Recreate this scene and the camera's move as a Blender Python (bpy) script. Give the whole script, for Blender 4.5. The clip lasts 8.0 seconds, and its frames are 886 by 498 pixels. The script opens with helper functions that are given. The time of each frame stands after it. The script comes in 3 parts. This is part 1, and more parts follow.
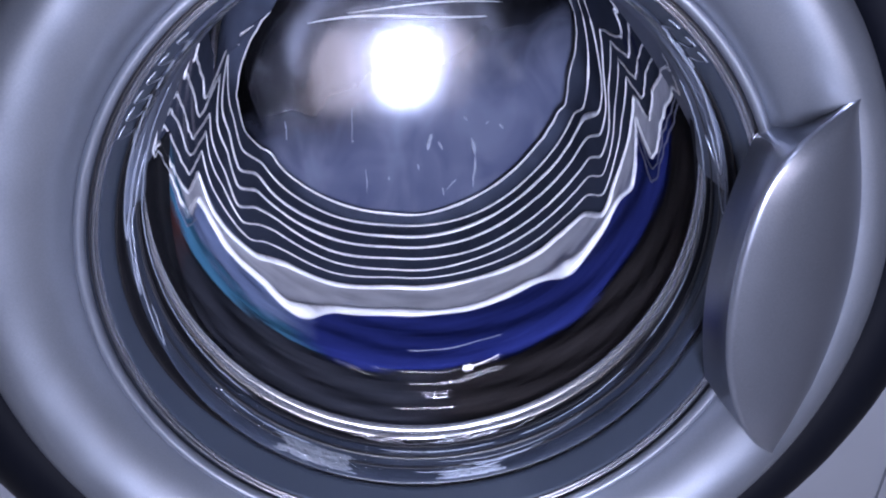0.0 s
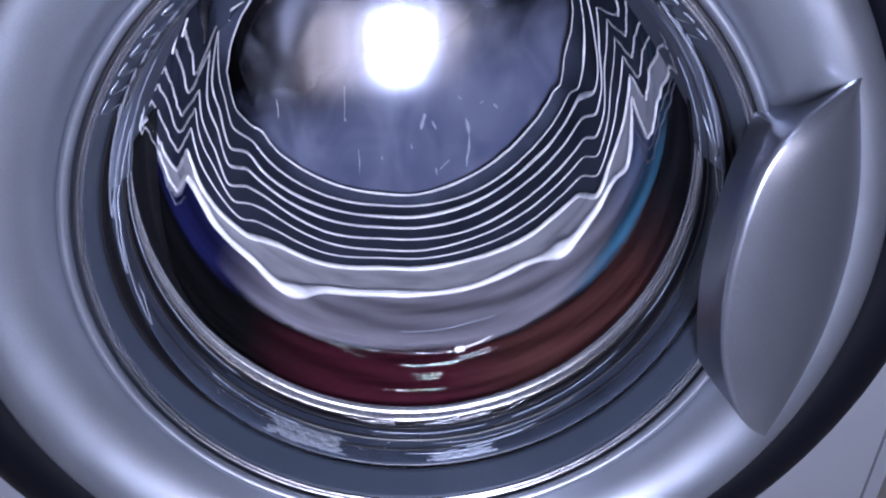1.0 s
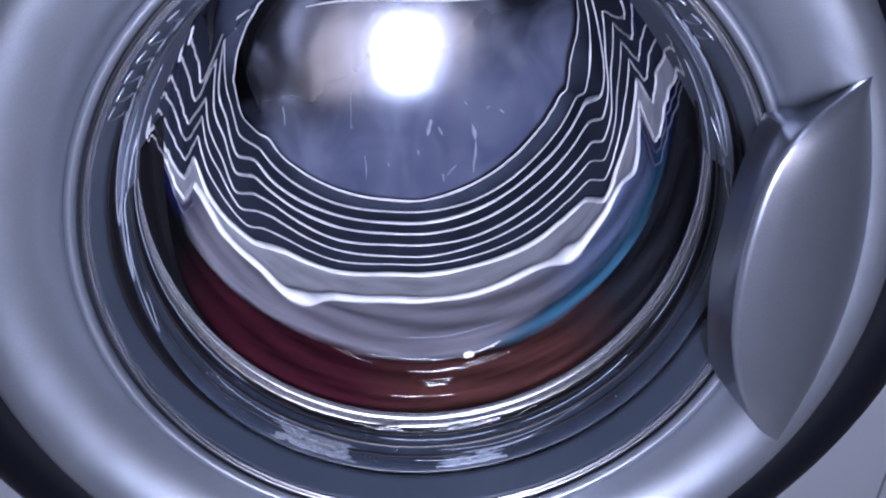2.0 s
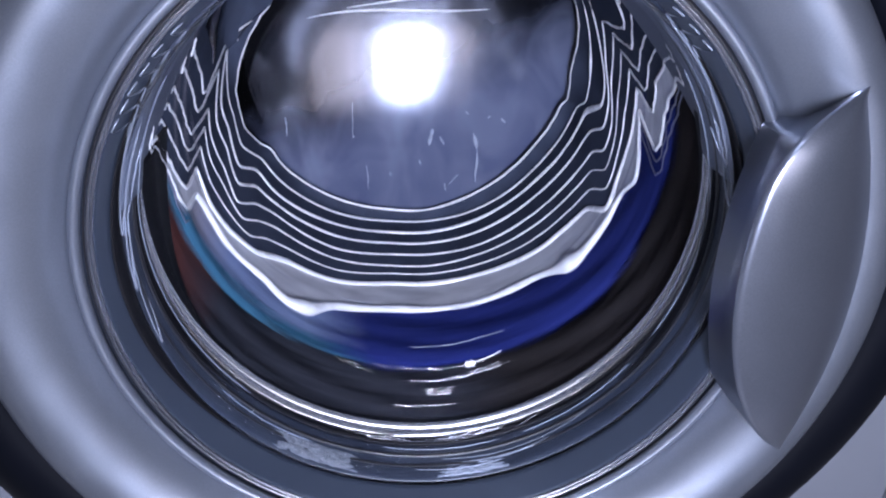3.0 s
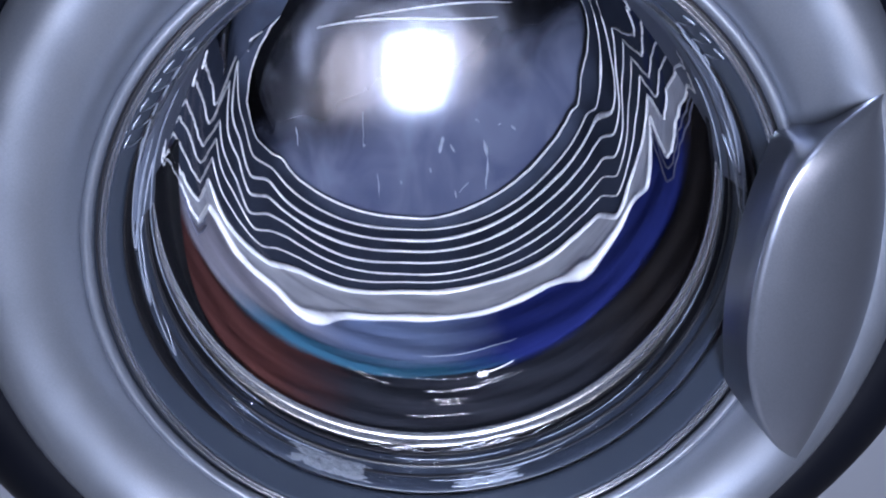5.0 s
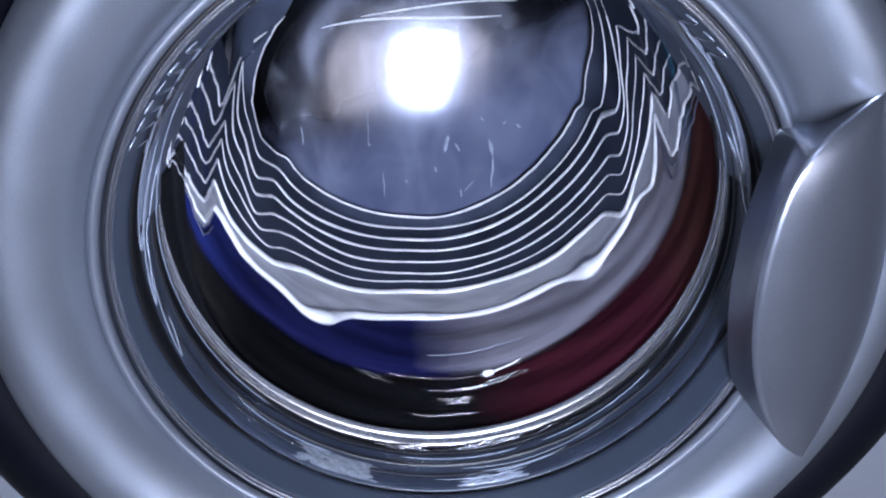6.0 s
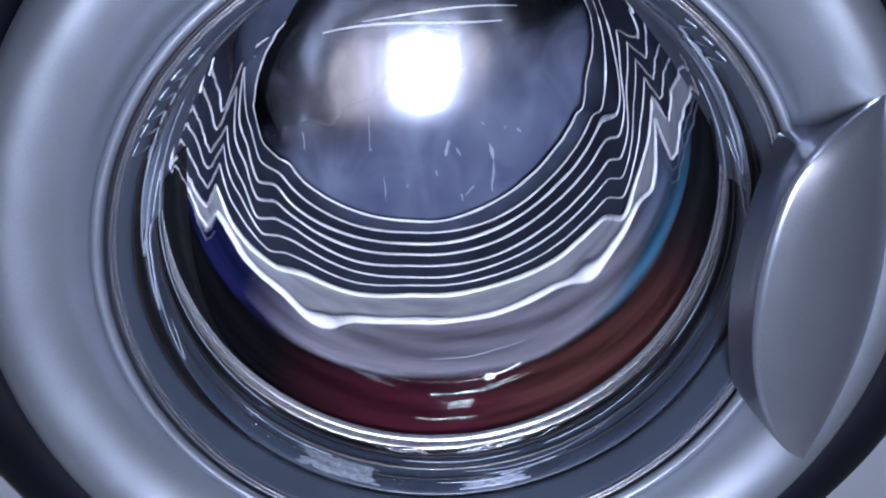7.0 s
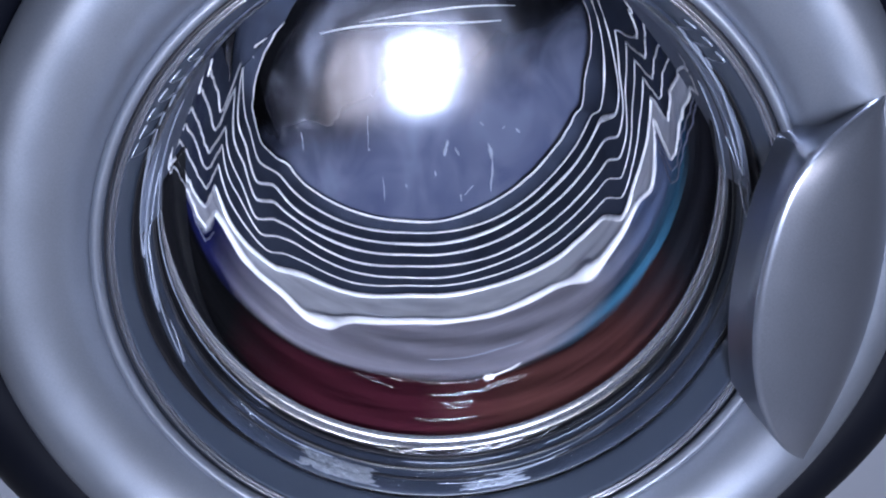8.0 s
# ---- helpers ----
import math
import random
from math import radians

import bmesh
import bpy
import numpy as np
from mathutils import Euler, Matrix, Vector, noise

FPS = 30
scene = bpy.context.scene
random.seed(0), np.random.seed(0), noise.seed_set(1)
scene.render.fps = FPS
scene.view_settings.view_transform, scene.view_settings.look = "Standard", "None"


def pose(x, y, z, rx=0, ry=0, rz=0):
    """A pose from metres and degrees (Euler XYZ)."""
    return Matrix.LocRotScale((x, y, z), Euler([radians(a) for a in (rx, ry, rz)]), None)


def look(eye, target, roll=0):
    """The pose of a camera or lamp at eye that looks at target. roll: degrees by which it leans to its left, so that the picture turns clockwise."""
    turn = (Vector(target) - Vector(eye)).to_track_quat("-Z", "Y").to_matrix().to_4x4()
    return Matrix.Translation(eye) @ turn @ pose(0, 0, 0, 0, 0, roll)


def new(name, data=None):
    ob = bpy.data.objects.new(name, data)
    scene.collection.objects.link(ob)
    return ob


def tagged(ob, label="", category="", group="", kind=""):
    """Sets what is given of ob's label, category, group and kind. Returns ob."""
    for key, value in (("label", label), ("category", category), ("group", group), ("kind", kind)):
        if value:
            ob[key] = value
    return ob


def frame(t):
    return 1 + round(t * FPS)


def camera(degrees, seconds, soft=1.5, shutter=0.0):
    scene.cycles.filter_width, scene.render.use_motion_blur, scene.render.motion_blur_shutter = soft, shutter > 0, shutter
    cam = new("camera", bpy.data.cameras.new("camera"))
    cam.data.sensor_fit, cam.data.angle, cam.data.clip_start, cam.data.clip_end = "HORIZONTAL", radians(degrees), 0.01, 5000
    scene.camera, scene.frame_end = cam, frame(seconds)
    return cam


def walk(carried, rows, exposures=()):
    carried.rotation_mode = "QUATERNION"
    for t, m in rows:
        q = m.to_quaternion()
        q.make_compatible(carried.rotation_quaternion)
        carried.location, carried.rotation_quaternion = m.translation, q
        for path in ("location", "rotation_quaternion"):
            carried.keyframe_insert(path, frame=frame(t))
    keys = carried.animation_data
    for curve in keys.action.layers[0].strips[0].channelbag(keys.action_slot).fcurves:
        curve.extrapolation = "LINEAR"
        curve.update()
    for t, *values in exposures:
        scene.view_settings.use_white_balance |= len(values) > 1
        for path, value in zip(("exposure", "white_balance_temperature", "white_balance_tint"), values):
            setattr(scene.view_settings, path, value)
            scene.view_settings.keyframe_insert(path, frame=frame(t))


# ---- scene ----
cam = camera(60.0, 8.0, soft=2.2, shutter=0.5)


def held(x, y, z, rx, rz, roll):
    return pose(x, y, z, rx, 0, rz) @ pose(0, 0, 0, 0, 0, roll)


PATH = [
    (0.0, held(-0.0251, -0.3216, 0.1791, 63.34, -4.79, 1.02)),
    (0.5, held(-0.0248, -0.3218, 0.1809, 63.27, -4.56, 0.47)),
    (1.0, held(-0.0238, -0.3165, 0.1755, 61.98, -5.35, 1.62)),
    (1.5, held(-0.0237, -0.3148, 0.1734, 62.08, -4.87, 1.06)),
    (3.0, held(-0.0234, -0.3167, 0.1750, 63.13, -4.52, 0.59)),
    (3.5, held(-0.0226, -0.3161, 0.1746, 62.92, -4.15, 0.38)),
    (4.0, held(-0.0233, -0.3164, 0.1739, 63.38, -4.18, 0.34)),
    (4.5, held(-0.0239, -0.3150, 0.1757, 63.56, -3.94, 0.0)),
    (6.0, held(-0.0223, -0.3153, 0.1785, 63.36, -3.02, -0.91)),
    (6.5, held(-0.0226, -0.3175, 0.1789, 63.99, -2.92, -1.20)),
    (7.0, held(-0.0226, -0.3171, 0.1792, 63.67, -2.94, -1.13)),
    (7.5, held(-0.0226, -0.3160, 0.1810, 63.30, -2.84, -1.32)),
    (8.0, held(-0.0231, -0.3165, 0.1796, 63.65, -3.07, -1.16)),
]
walk(cam, PATH, [(0.0, 0.14, 6450, 21), (1.5, 0.1, 6450, 21), (3.0, 0.13, 6450, 17.5), (4.0, 0.17, 6450, 15), (6.0, 0.2, 6450, 12.5), (8.0, 0.24, 6450, 12.5)])

# ---- light: a dim room, one cool LED lamp behind the camera and an added overhead fill ----
world = bpy.data.worlds.new("world")
scene.world = world
world.use_nodes = True
world.node_tree.nodes["Background"].inputs["Color"].default_value = (0.35, 0.42, 0.6, 1)
world.node_tree.nodes["Background"].inputs["Strength"].default_value = 0.06
LAMP = Vector((0.03, -0.5, 0.115))
AIM = Vector((0.0, 0.1, 0.0))
lamp_data = bpy.data.lights.new("led_light", "AREA")
lamp_data.shape, lamp_data.size, lamp_data.size_y = "RECTANGLE", 0.085, 0.14
lamp_data.energy, lamp_data.color = 8.6, (0.63, 0.735, 1.0)
led_light = new("led_light", lamp_data)
led_light.matrix_world = look(LAMP, AIM)

# Overhead fill for the bezel; this lamp is added and unseen.
FILL_LAMP = Vector((-0.45, -0.75, 1.55))
fill_data = bpy.data.lights.new("fill_light", "AREA")
fill_data.shape, fill_data.size = "DISK", 0.4
fill_data.energy, fill_data.color = 9.0, (0.63, 0.735, 1.0)
fill_light = new("fill_light", fill_data)
fill_light.matrix_world = look(FILL_LAMP, (0, -0.1, 0))

# ---- materials ----
def material(name, colour, rough=0.5, metal=0.0, spread=0.08, scale=40.0, bump=0.0, bump_scale=400.0, coat=0.0, emit=None, power=0.0, stretch=(1, 1, 1), aniso=0.0, fleck=0.0, shine=0.5):
    m = bpy.data.materials.new(name)
    m.use_nodes = True
    t = m.node_tree
    p = t.nodes["Principled BSDF"]
    p.inputs["Roughness"].default_value, p.inputs["Metallic"].default_value = rough, metal
    p.inputs["Coat Weight"].default_value = coat
    p.inputs["Specular IOR Level"].default_value = shine
    if aniso:
        p.inputs["Anisotropic"].default_value = aniso
    co = t.nodes.new("ShaderNodeTexCoord")
    mp = t.nodes.new("ShaderNodeMapping")
    mp.inputs["Scale"].default_value = stretch
    t.links.new(co.outputs["Object"], mp.inputs["Vector"])
    n1, n2 = t.nodes.new("ShaderNodeTexNoise"), t.nodes.new("ShaderNodeTexNoise")
    n1.inputs["Scale"].default_value, n2.inputs["Scale"].default_value = scale, bump_scale
    n1.inputs["Detail"].default_value, n2.inputs["Detail"].default_value = 5, 3
    for n in (n1, n2):
        t.links.new(mp.outputs["Vector"], n.inputs["Vector"])
    mix = t.nodes.new("ShaderNodeMix")
    mix.data_type = "RGBA"
    mix.inputs["A"].default_value = (*[c * (1 - spread) for c in colour], 1)
    mix.inputs["B"].default_value = (*[min(1, c * (1 + spread)) for c in colour], 1)
    t.links.new(n1.outputs["Fac"], mix.inputs["Factor"])
    last = mix.outputs["Result"]
    if fleck:
        mix2 = t.nodes.new("ShaderNodeMix")
        mix2.data_type, mix2.blend_type = "RGBA", "MULTIPLY"
        ramp = t.nodes.new("ShaderNodeValToRGB")
        ramp.color_ramp.elements[0].position, ramp.color_ramp.elements[1].position = 0.3, 0.7
        ramp.color_ramp.elements[0].color = (1 - fleck, 1 - fleck, 1 - fleck, 1)
        mix2.inputs["Factor"].default_value = 1
        t.links.new(n2.outputs["Fac"], ramp.inputs["Fac"])
        t.links.new(last, mix2.inputs["A"])
        t.links.new(ramp.outputs["Color"], mix2.inputs["B"])
        last = mix2.outputs["Result"]
    t.links.new(last, p.inputs["Base Color"])
    mr = t.nodes.new("ShaderNodeMapRange")
    mr.inputs["To Min"].default_value, mr.inputs["To Max"].default_value = max(0.02, rough * 0.85), min(1, rough * 1.15)
    t.links.new(n1.outputs["Fac"], mr.inputs["Value"])
    t.links.new(mr.outputs["Result"], p.inputs["Roughness"])
    if bump:
        b = t.nodes.new("ShaderNodeBump")
        b.inputs["Strength"].default_value, b.inputs["Distance"].default_value = bump, 0.001
        t.links.new(n2.outputs["Fac"], b.inputs["Height"])
        t.links.new(b.outputs["Normal"], p.inputs["Normal"])
    if emit:
        p.inputs["Emission Color"].default_value, p.inputs["Emission Strength"].default_value = (*emit, 1), power
    return m


SILVER = material("silver_plastic", (0.262, 0.287, 0.331), 0.345, 0.87, 0.03, 60, 0.05, 1500, fleck=0.12)
SILVER_GRIP = material("silver_grip", (0.245, 0.265, 0.31), 0.30, 0.9, 0.03, 60, 0.05, 1500, fleck=0.14)
PANEL = material("enamel", (0.16, 0.17, 0.19), 0.4, 0.2, 0.03, 20)
SLOPE_SHADE = material("slope_shade", (0.002, 0.0024, 0.004), 0.5, 0.0, 0.2, 40, shine=0.06)
CHROME = material("chrome_trim", (0.55, 0.57, 0.62), 0.22, 1.0, 0.05, 50)
COLLAR = material("grey_collar", (0.030, 0.039, 0.055), 0.33, 0.25, 0.1, 30)
RUBBER = material("dark_rubber", (0.021, 0.027, 0.040), 0.34, 0.0, 0.45, 50, 0.25, 160, shine=0.28)
BLACK = material("black_seal", (0.012, 0.012, 0.014), 0.35, 0.0, 0.2, 50)
SHADE_BLACK = material("shade_black", (0.004, 0.004, 0.005), 0.6, 0.0, 0.2, 50, shine=0.1)
PAINTED_SHEEN = material("painted_sheen", (0.17, 0.19, 0.23), 0.25, 0.3, 0.4, 70)
DULL_BLUE = material("dull_blue", (0.095, 0.11, 0.145), 0.45, 0.4, 0.4, 18, 0.1, 60, stretch=(1, 0.3, 1))
STEEL = material("polished_steel", (0.85, 0.85, 0.88), 0.26, 1.0, 0.1, 30)
DARK_STEEL = material("drum_steel", (0.06, 0.06, 0.07), 0.25, 1.0, 0.3, 25, 0.05, 60)
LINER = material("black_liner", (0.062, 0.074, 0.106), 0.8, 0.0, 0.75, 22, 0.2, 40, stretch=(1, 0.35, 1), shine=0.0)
LIP = material("rolled_steel", (0.86, 0.86, 0.88), 0.24, 0.88, 0.04, 15)
FAINT = material("dull_reflection", (0.16, 0.17, 0.24), 0.4, 0.3, 0.6, 90)
WHITE_GLEAM = material("white_gleam", (0.93, 0.93, 0.95), 0.28, 0.08, 0.12, 60)
WET = material("water_film", (0.30, 0.33, 0.38), 0.08, 0.3, 0.4, 90, 0.9, 220)
FOAM = material("foam", (0.21, 0.23, 0.26), 0.6, 0.0, 0.7, 260, 1.0, 1400, fleck=0.6, shine=0.25)
BAND_STEEL = material("satin_steel", (0.70, 0.71, 0.78), 0.32, 0.25, 0.6, 26, 0.5, 40, stretch=(1, 2.5, 1))
DRIP = material("dried_drip", (0.42, 0.46, 0.56), 0.5, 0.0, 0.5, 120, shine=0.1)
PAINTED_GLINT = material("painted_glint", (0.30, 0.34, 0.42), 0.3, 0.1, 0.7, 60)
FLOOR = material("floor_tile", (0.25, 0.24, 0.23), 0.5, 0.0, 0.15, 8)
PAINT = material("wall_paint", (0.45, 0.44, 0.43), 0.8, 0.0, 0.06, 4)
LAMP_BODY = material("lamp_body", (0.1, 0.1, 0.11), 0.5)
PANEL_GLOW = material("panel_glow", (0.8, 0.8, 0.8), 0.5, emit=(1.0, 0.92, 0.93), power=7.0)

STRIP_GLOW = material("strip_glow", (0.8, 0.8, 0.8), 0.5, emit=(0.9, 0.93, 1.0), power=12.0)


def cloth(name, colour, spread=0.35):
    return material(name, colour, 0.85, 0.0, spread, 14, 1.0, 70, stretch=(0.7, 4, 0.7), fleck=0.4, shine=0.03)


def glass_material():
    m = bpy.data.materials.new("door_glass")
    m.use_nodes = True
    t = m.node_tree
    t.nodes.clear()
    out = t.nodes.new("ShaderNodeOutputMaterial")
    clear, gloss, dirt = t.nodes.new("ShaderNodeBsdfTransparent"), t.nodes.new("ShaderNodeBsdfGlossy"), t.nodes.new("ShaderNodeBsdfDiffuse")
    clear.inputs["Color"].default_value = (0.96, 0.97, 0.98, 1)
    gloss.inputs["Roughness"].default_value = 0.07
    dirt.inputs["Color"].default_value = (0.75, 0.78, 0.85, 1)
    ripple, wavy = t.nodes.new("ShaderNodeTexNoise"), t.nodes.new("ShaderNodeBump")
    ripple.inputs["Scale"].default_value, ripple.inputs["Detail"].default_value = 110, 4
    wavy.inputs["Strength"].default_value, wavy.inputs["Distance"].default_value = 0.2, 0.001
    t.links.new(ripple.outputs["Fac"], wavy.inputs["Height"])
    t.links.new(wavy.outputs["Normal"], gloss.inputs["Normal"])
    fres = t.nodes.new("ShaderNodeFresnel")
    fres.inputs["IOR"].default_value = 1.06
    a, b = t.nodes.new("ShaderNodeMixShader"), t.nodes.new("ShaderNodeMixShader")
    t.links.new(fres.outputs["Fac"], a.inputs["Fac"])
    t.links.new(clear.outputs["BSDF"], a.inputs[1])
    t.links.new(gloss.outputs["BSDF"], a.inputs[2])
    co, mp, no, ra = t.nodes.new("ShaderNodeTexCoord"), t.nodes.new("ShaderNodeMapping"), t.nodes.new("ShaderNodeTexNoise"), t.nodes.new("ShaderNodeValToRGB")
    mp.inputs["Scale"].default_value = (70, 1, 26)
    no.inputs["Scale"].default_value, no.inputs["Detail"].default_value = 1.0, 6
    ra.color_ramp.elements[0].position, ra.color_ramp.elements[1].position = 0.70, 0.95
    ra.color_ramp.elements[1].color = (0.05, 0.05, 0.05, 1)
    t.links.new(co.outputs["Object"], mp.inputs["Vector"])
    t.links.new(mp.outputs["Vector"], no.inputs["Vector"])
    t.links.new(no.outputs["Fac"], ra.inputs["Fac"])
    t.links.new(ra.outputs["Color"], b.inputs["Fac"])
    t.links.new(a.outputs["Shader"], b.inputs[1])
    t.links.new(dirt.outputs["BSDF"], b.inputs[2])
    t.links.new(b.outputs["Shader"], out.inputs["Surface"])
    return m


GLASS = glass_material()


def plate_material():
    """Brushed steel; a blue haze painted on its lower part stands for mirrored laundry."""
    m = material("brushed_plate", (0.064, 0.066, 0.078), 0.12, 0.97, 0.45, 14, 0.05, 70, stretch=(3, 1, 0.6))
    t = m.node_tree
    steel, out = t.nodes["Principled BSDF"], t.nodes["Material Output"]
    haze = t.nodes.new("ShaderNodeBsdfPrincipled")
    haze.inputs["Roughness"].default_value, haze.inputs["Specular IOR Level"].default_value = 0.6, 0.05
    co, sep = t.nodes.new("ShaderNodeTexCoord"), t.nodes.new("ShaderNodeSeparateXYZ")
    t.links.new(co.outputs["Object"], sep.inputs["Vector"])
    haze_map = t.nodes.new("ShaderNodeMapping")
    haze_map.inputs["Scale"].default_value = (20, 10, 13)
    wisps, tint = t.nodes.new("ShaderNodeTexNoise"), t.nodes.new("ShaderNodeMix")
    wisps.inputs["Scale"].default_value, wisps.inputs["Detail"].default_value, wisps.inputs["Distortion"].default_value = 1.0, 5, 0.8
    t.links.new(co.outputs["Object"], haze_map.inputs["Vector"])
    t.links.new(haze_map.outputs["Vector"], wisps.inputs["Vector"])
    tint.data_type = "RGBA"
    tint.inputs["A"].default_value, tint.inputs["B"].default_value = (0.025, 0.038, 0.12, 1), (0.28, 0.31, 0.41, 1)
    t.links.new(wisps.outputs["Fac"], tint.inputs["Factor"])
    t.links.new(tint.outputs["Result"], haze.inputs["Base Color"])
    # The painted reflection grows downward and to the right.
    lean, wave, cover = t.nodes.new("ShaderNodeMath"), t.nodes.new("ShaderNodeMath"), t.nodes.new("ShaderNodeMapRange")
    lean.operation = wave.operation = "MULTIPLY_ADD"
    lean.inputs[1].default_value, wave.inputs[1].default_value = -0.36, -0.06
    t.links.new(sep.outputs["X"], lean.inputs[0])
    t.links.new(sep.outputs["Z"], lean.inputs[2])
    t.links.new(wisps.outputs["Fac"], wave.inputs[0])
    t.links.new(lean.outputs["Value"], wave.inputs[2])
    cover.interpolation_type = "SMOOTHSTEP"
    for key, value in (("From Min", -0.025), ("From Max", -0.12), ("To Min", 0.0), ("To Max", 0.85)):
        cover.inputs[key].default_value = value
    t.links.new(wave.outputs["Value"], cover.inputs["Value"])
    mix = t.nodes.new("ShaderNodeMixShader")
    t.links.new(cover.outputs["Result"], mix.inputs["Fac"])
    t.links.new(steel.outputs["BSDF"], mix.inputs[1])
    t.links.new(haze.outputs["BSDF"], mix.inputs[2])
    t.links.new(mix.outputs["Shader"], out.inputs["Surface"])
    return m


PLATE = plate_material()


# ---- mesh helpers ----
def mesh_of(name, verts, faces, mat, smooth=True):
    me = bpy.data.meshes.new(name)
    me.from_pydata([tuple(v) for v in verts], [], faces)
    me.update()
    bm = bmesh.new()
    bm.from_mesh(me)
    bmesh.ops.remove_doubles(bm, verts=bm.verts, dist=0.00004)
    bmesh.ops.recalc_face_normals(bm, faces=bm.faces)
    bm.to_mesh(me)
    bm.free()
    if smooth:
        me.polygons.foreach_set("use_smooth", [True] * len(me.polygons))
    me.materials.append(mat)
    return me


def part(name, me, parent=None, label=""):
    ob = new(name, me)
    if parent:
        ob.parent = parent
    return tagged(ob, label) if label else ob


def round_about(a, r, y):
    """Angle a in degrees from the bottom, growing to the right."""
    return (r * math.sin(radians(a)), y, -r * math.cos(radians(a)))


def revolved(profile, steps=240, closed=True, shift=None, a0=0.0, a1=360.0):
    """Verts and faces of a profile of (radius, depth) swept round the axis."""
    n, verts, faces = len(profile), [], []
    full = a1 - a0 >= 359.9
    count = steps if full else steps + 1
    for i in range(count):
        a = a0 + (a1 - a0) * i / steps
        for r, y in profile:
            dr, dy = shift(a, r, y) if shift else (0, 0)
            verts.append(round_about(a, r + dr, y + dy))
    for i in range(steps):
        j = (i + 1) % count
        for k in range(n if closed else n - 1):
            l = (k + 1) % n
            faces.append((i * n + k, j * n + k, j * n + l, i * n + l))
    if not full and closed:
        faces += [tuple(range(n)), tuple(range((count - 1) * n, count * n))]
    return verts, faces


def smooth_path(pts, per=9):
    """Points along a curve through the knots, tighter than a spline at sharp turns."""
    out = []
    for k in range(len(pts) - 1):
        p0, p1, p2, p3 = pts[max(0, k - 1)], pts[k], pts[k + 1], pts[min(len(pts) - 1, k + 2)]
        for j in range(per):
            t = j / per
            row = []
            for c in range(2):
                m1, m2 = 0.36 * (p2[c] - p0[c]), 0.36 * (p3[c] - p1[c])
                row.append((2 * t ** 3 - 3 * t ** 2 + 1) * p1[c] + (t ** 3 - 2 * t ** 2 + t) * m1 + (3 * t ** 2 - 2 * t ** 3) * p2[c] + (t ** 3 - t ** 2) * m2)
            out.append(tuple(row))
    return out + [tuple(pts[-1])]


def ring_profile(r, y, thick_r, thick_y, n=10):
    return [(r + thick_r * math.cos(2 * math.pi * k / n), y + thick_y * math.sin(2 * math.pi * k / n)) for k in range(n)]


def box(name, lo, hi, mat, parent=None, label="", bevel=0.0):
    bm = bmesh.new()
    bmesh.ops.create_cube(bm, size=1)
    for v in bm.verts:
        v.co = [l + (h - l) * (c + 0.5) for l, h, c in zip(lo, hi, v.co)]
    if bevel:
        bmesh.ops.bevel(bm, geom=list(bm.edges), offset=bevel, segments=3, affect="EDGES")
    me = bpy.data.meshes.new(name)
    bm.to_mesh(me)
    bm.free()
    me.materials.append(mat)
    return part(name, me, parent, label)


# ---- the room ----
FLOOR_Z = -0.47
tagged(box("floor", (-2, -2.5, FLOOR_Z - 0.1), (2, 1.2, FLOOR_Z), FLOOR), "plain grey tiled laundry floor", kind="structure")
tagged(box("wall_north", (-2, 1.2, FLOOR_Z), (2, 1.3, 2.1), PAINT), "plain painted wall behind the washing machine", kind="structure")
tagged(box("wall_south", (-2, -2.6, FLOOR_Z), (2, -2.5, 2.1), PAINT), "plain painted wall", kind="structure")
tagged(box("wall_east", (2, -2.6, FLOOR_Z), (2.1, 1.3, 2.1), PAINT), "plain painted wall", kind="structure")
tagged(box("wall_west", (-2.1, -2.6, FLOOR_Z), (-2, 1.3, 2.1), PAINT), "plain painted wall", kind="structure")
tagged(box("ceiling", (-2.1, -2.6, 2.1), (2.1, 1.3, 2.2), PAINT), "plain painted ceiling", kind="structure")

# ---- the washing machine ----
machine = tagged(new("washing_machine"), "silver-grey front-loading washing machine with a round porthole door", "washing machine")
machine.location = (0, 0, 0)
HALF, TOP, FRONT, BACK = 0.30, 0.38, 0.028, 0.60


def front_panel():
    """The enamelled front with a round hole behind the door."""
    n, verts, faces = 96, [], []
    for y in (FRONT, FRONT + 0.012):
        for i in range(n):
            a = 360 * i / n
            x, _, z = round_about(a, 1.0, 0)
            verts.append((0.185 * x, y, 0.185 * z))
            s = min((HALF - 0.012) / max(1e-6, abs(x)), ((TOP if z > 0 else -FLOOR_Z - 0.02) - 0.004) / max(1e-6, abs(z)))
            verts.append((s * x, y, s * z))
    for i in range(n):
        j = (i + 1) % n
        a, b = 2 * i, 2 * j
        faces += [(a, a + 1, b + 1, b), (2 * n + a, 2 * n + b, 2 * n + b + 1, 2 * n + a + 1), (a, b, 2 * n + b, 2 * n + a), (a + 1, 2 * n + a + 1, 2 * n + b + 1, b + 1)]
    part("front_panel", mesh_of("front_panel", verts, faces, PANEL, False), machine, "silver-grey enamelled front panel")


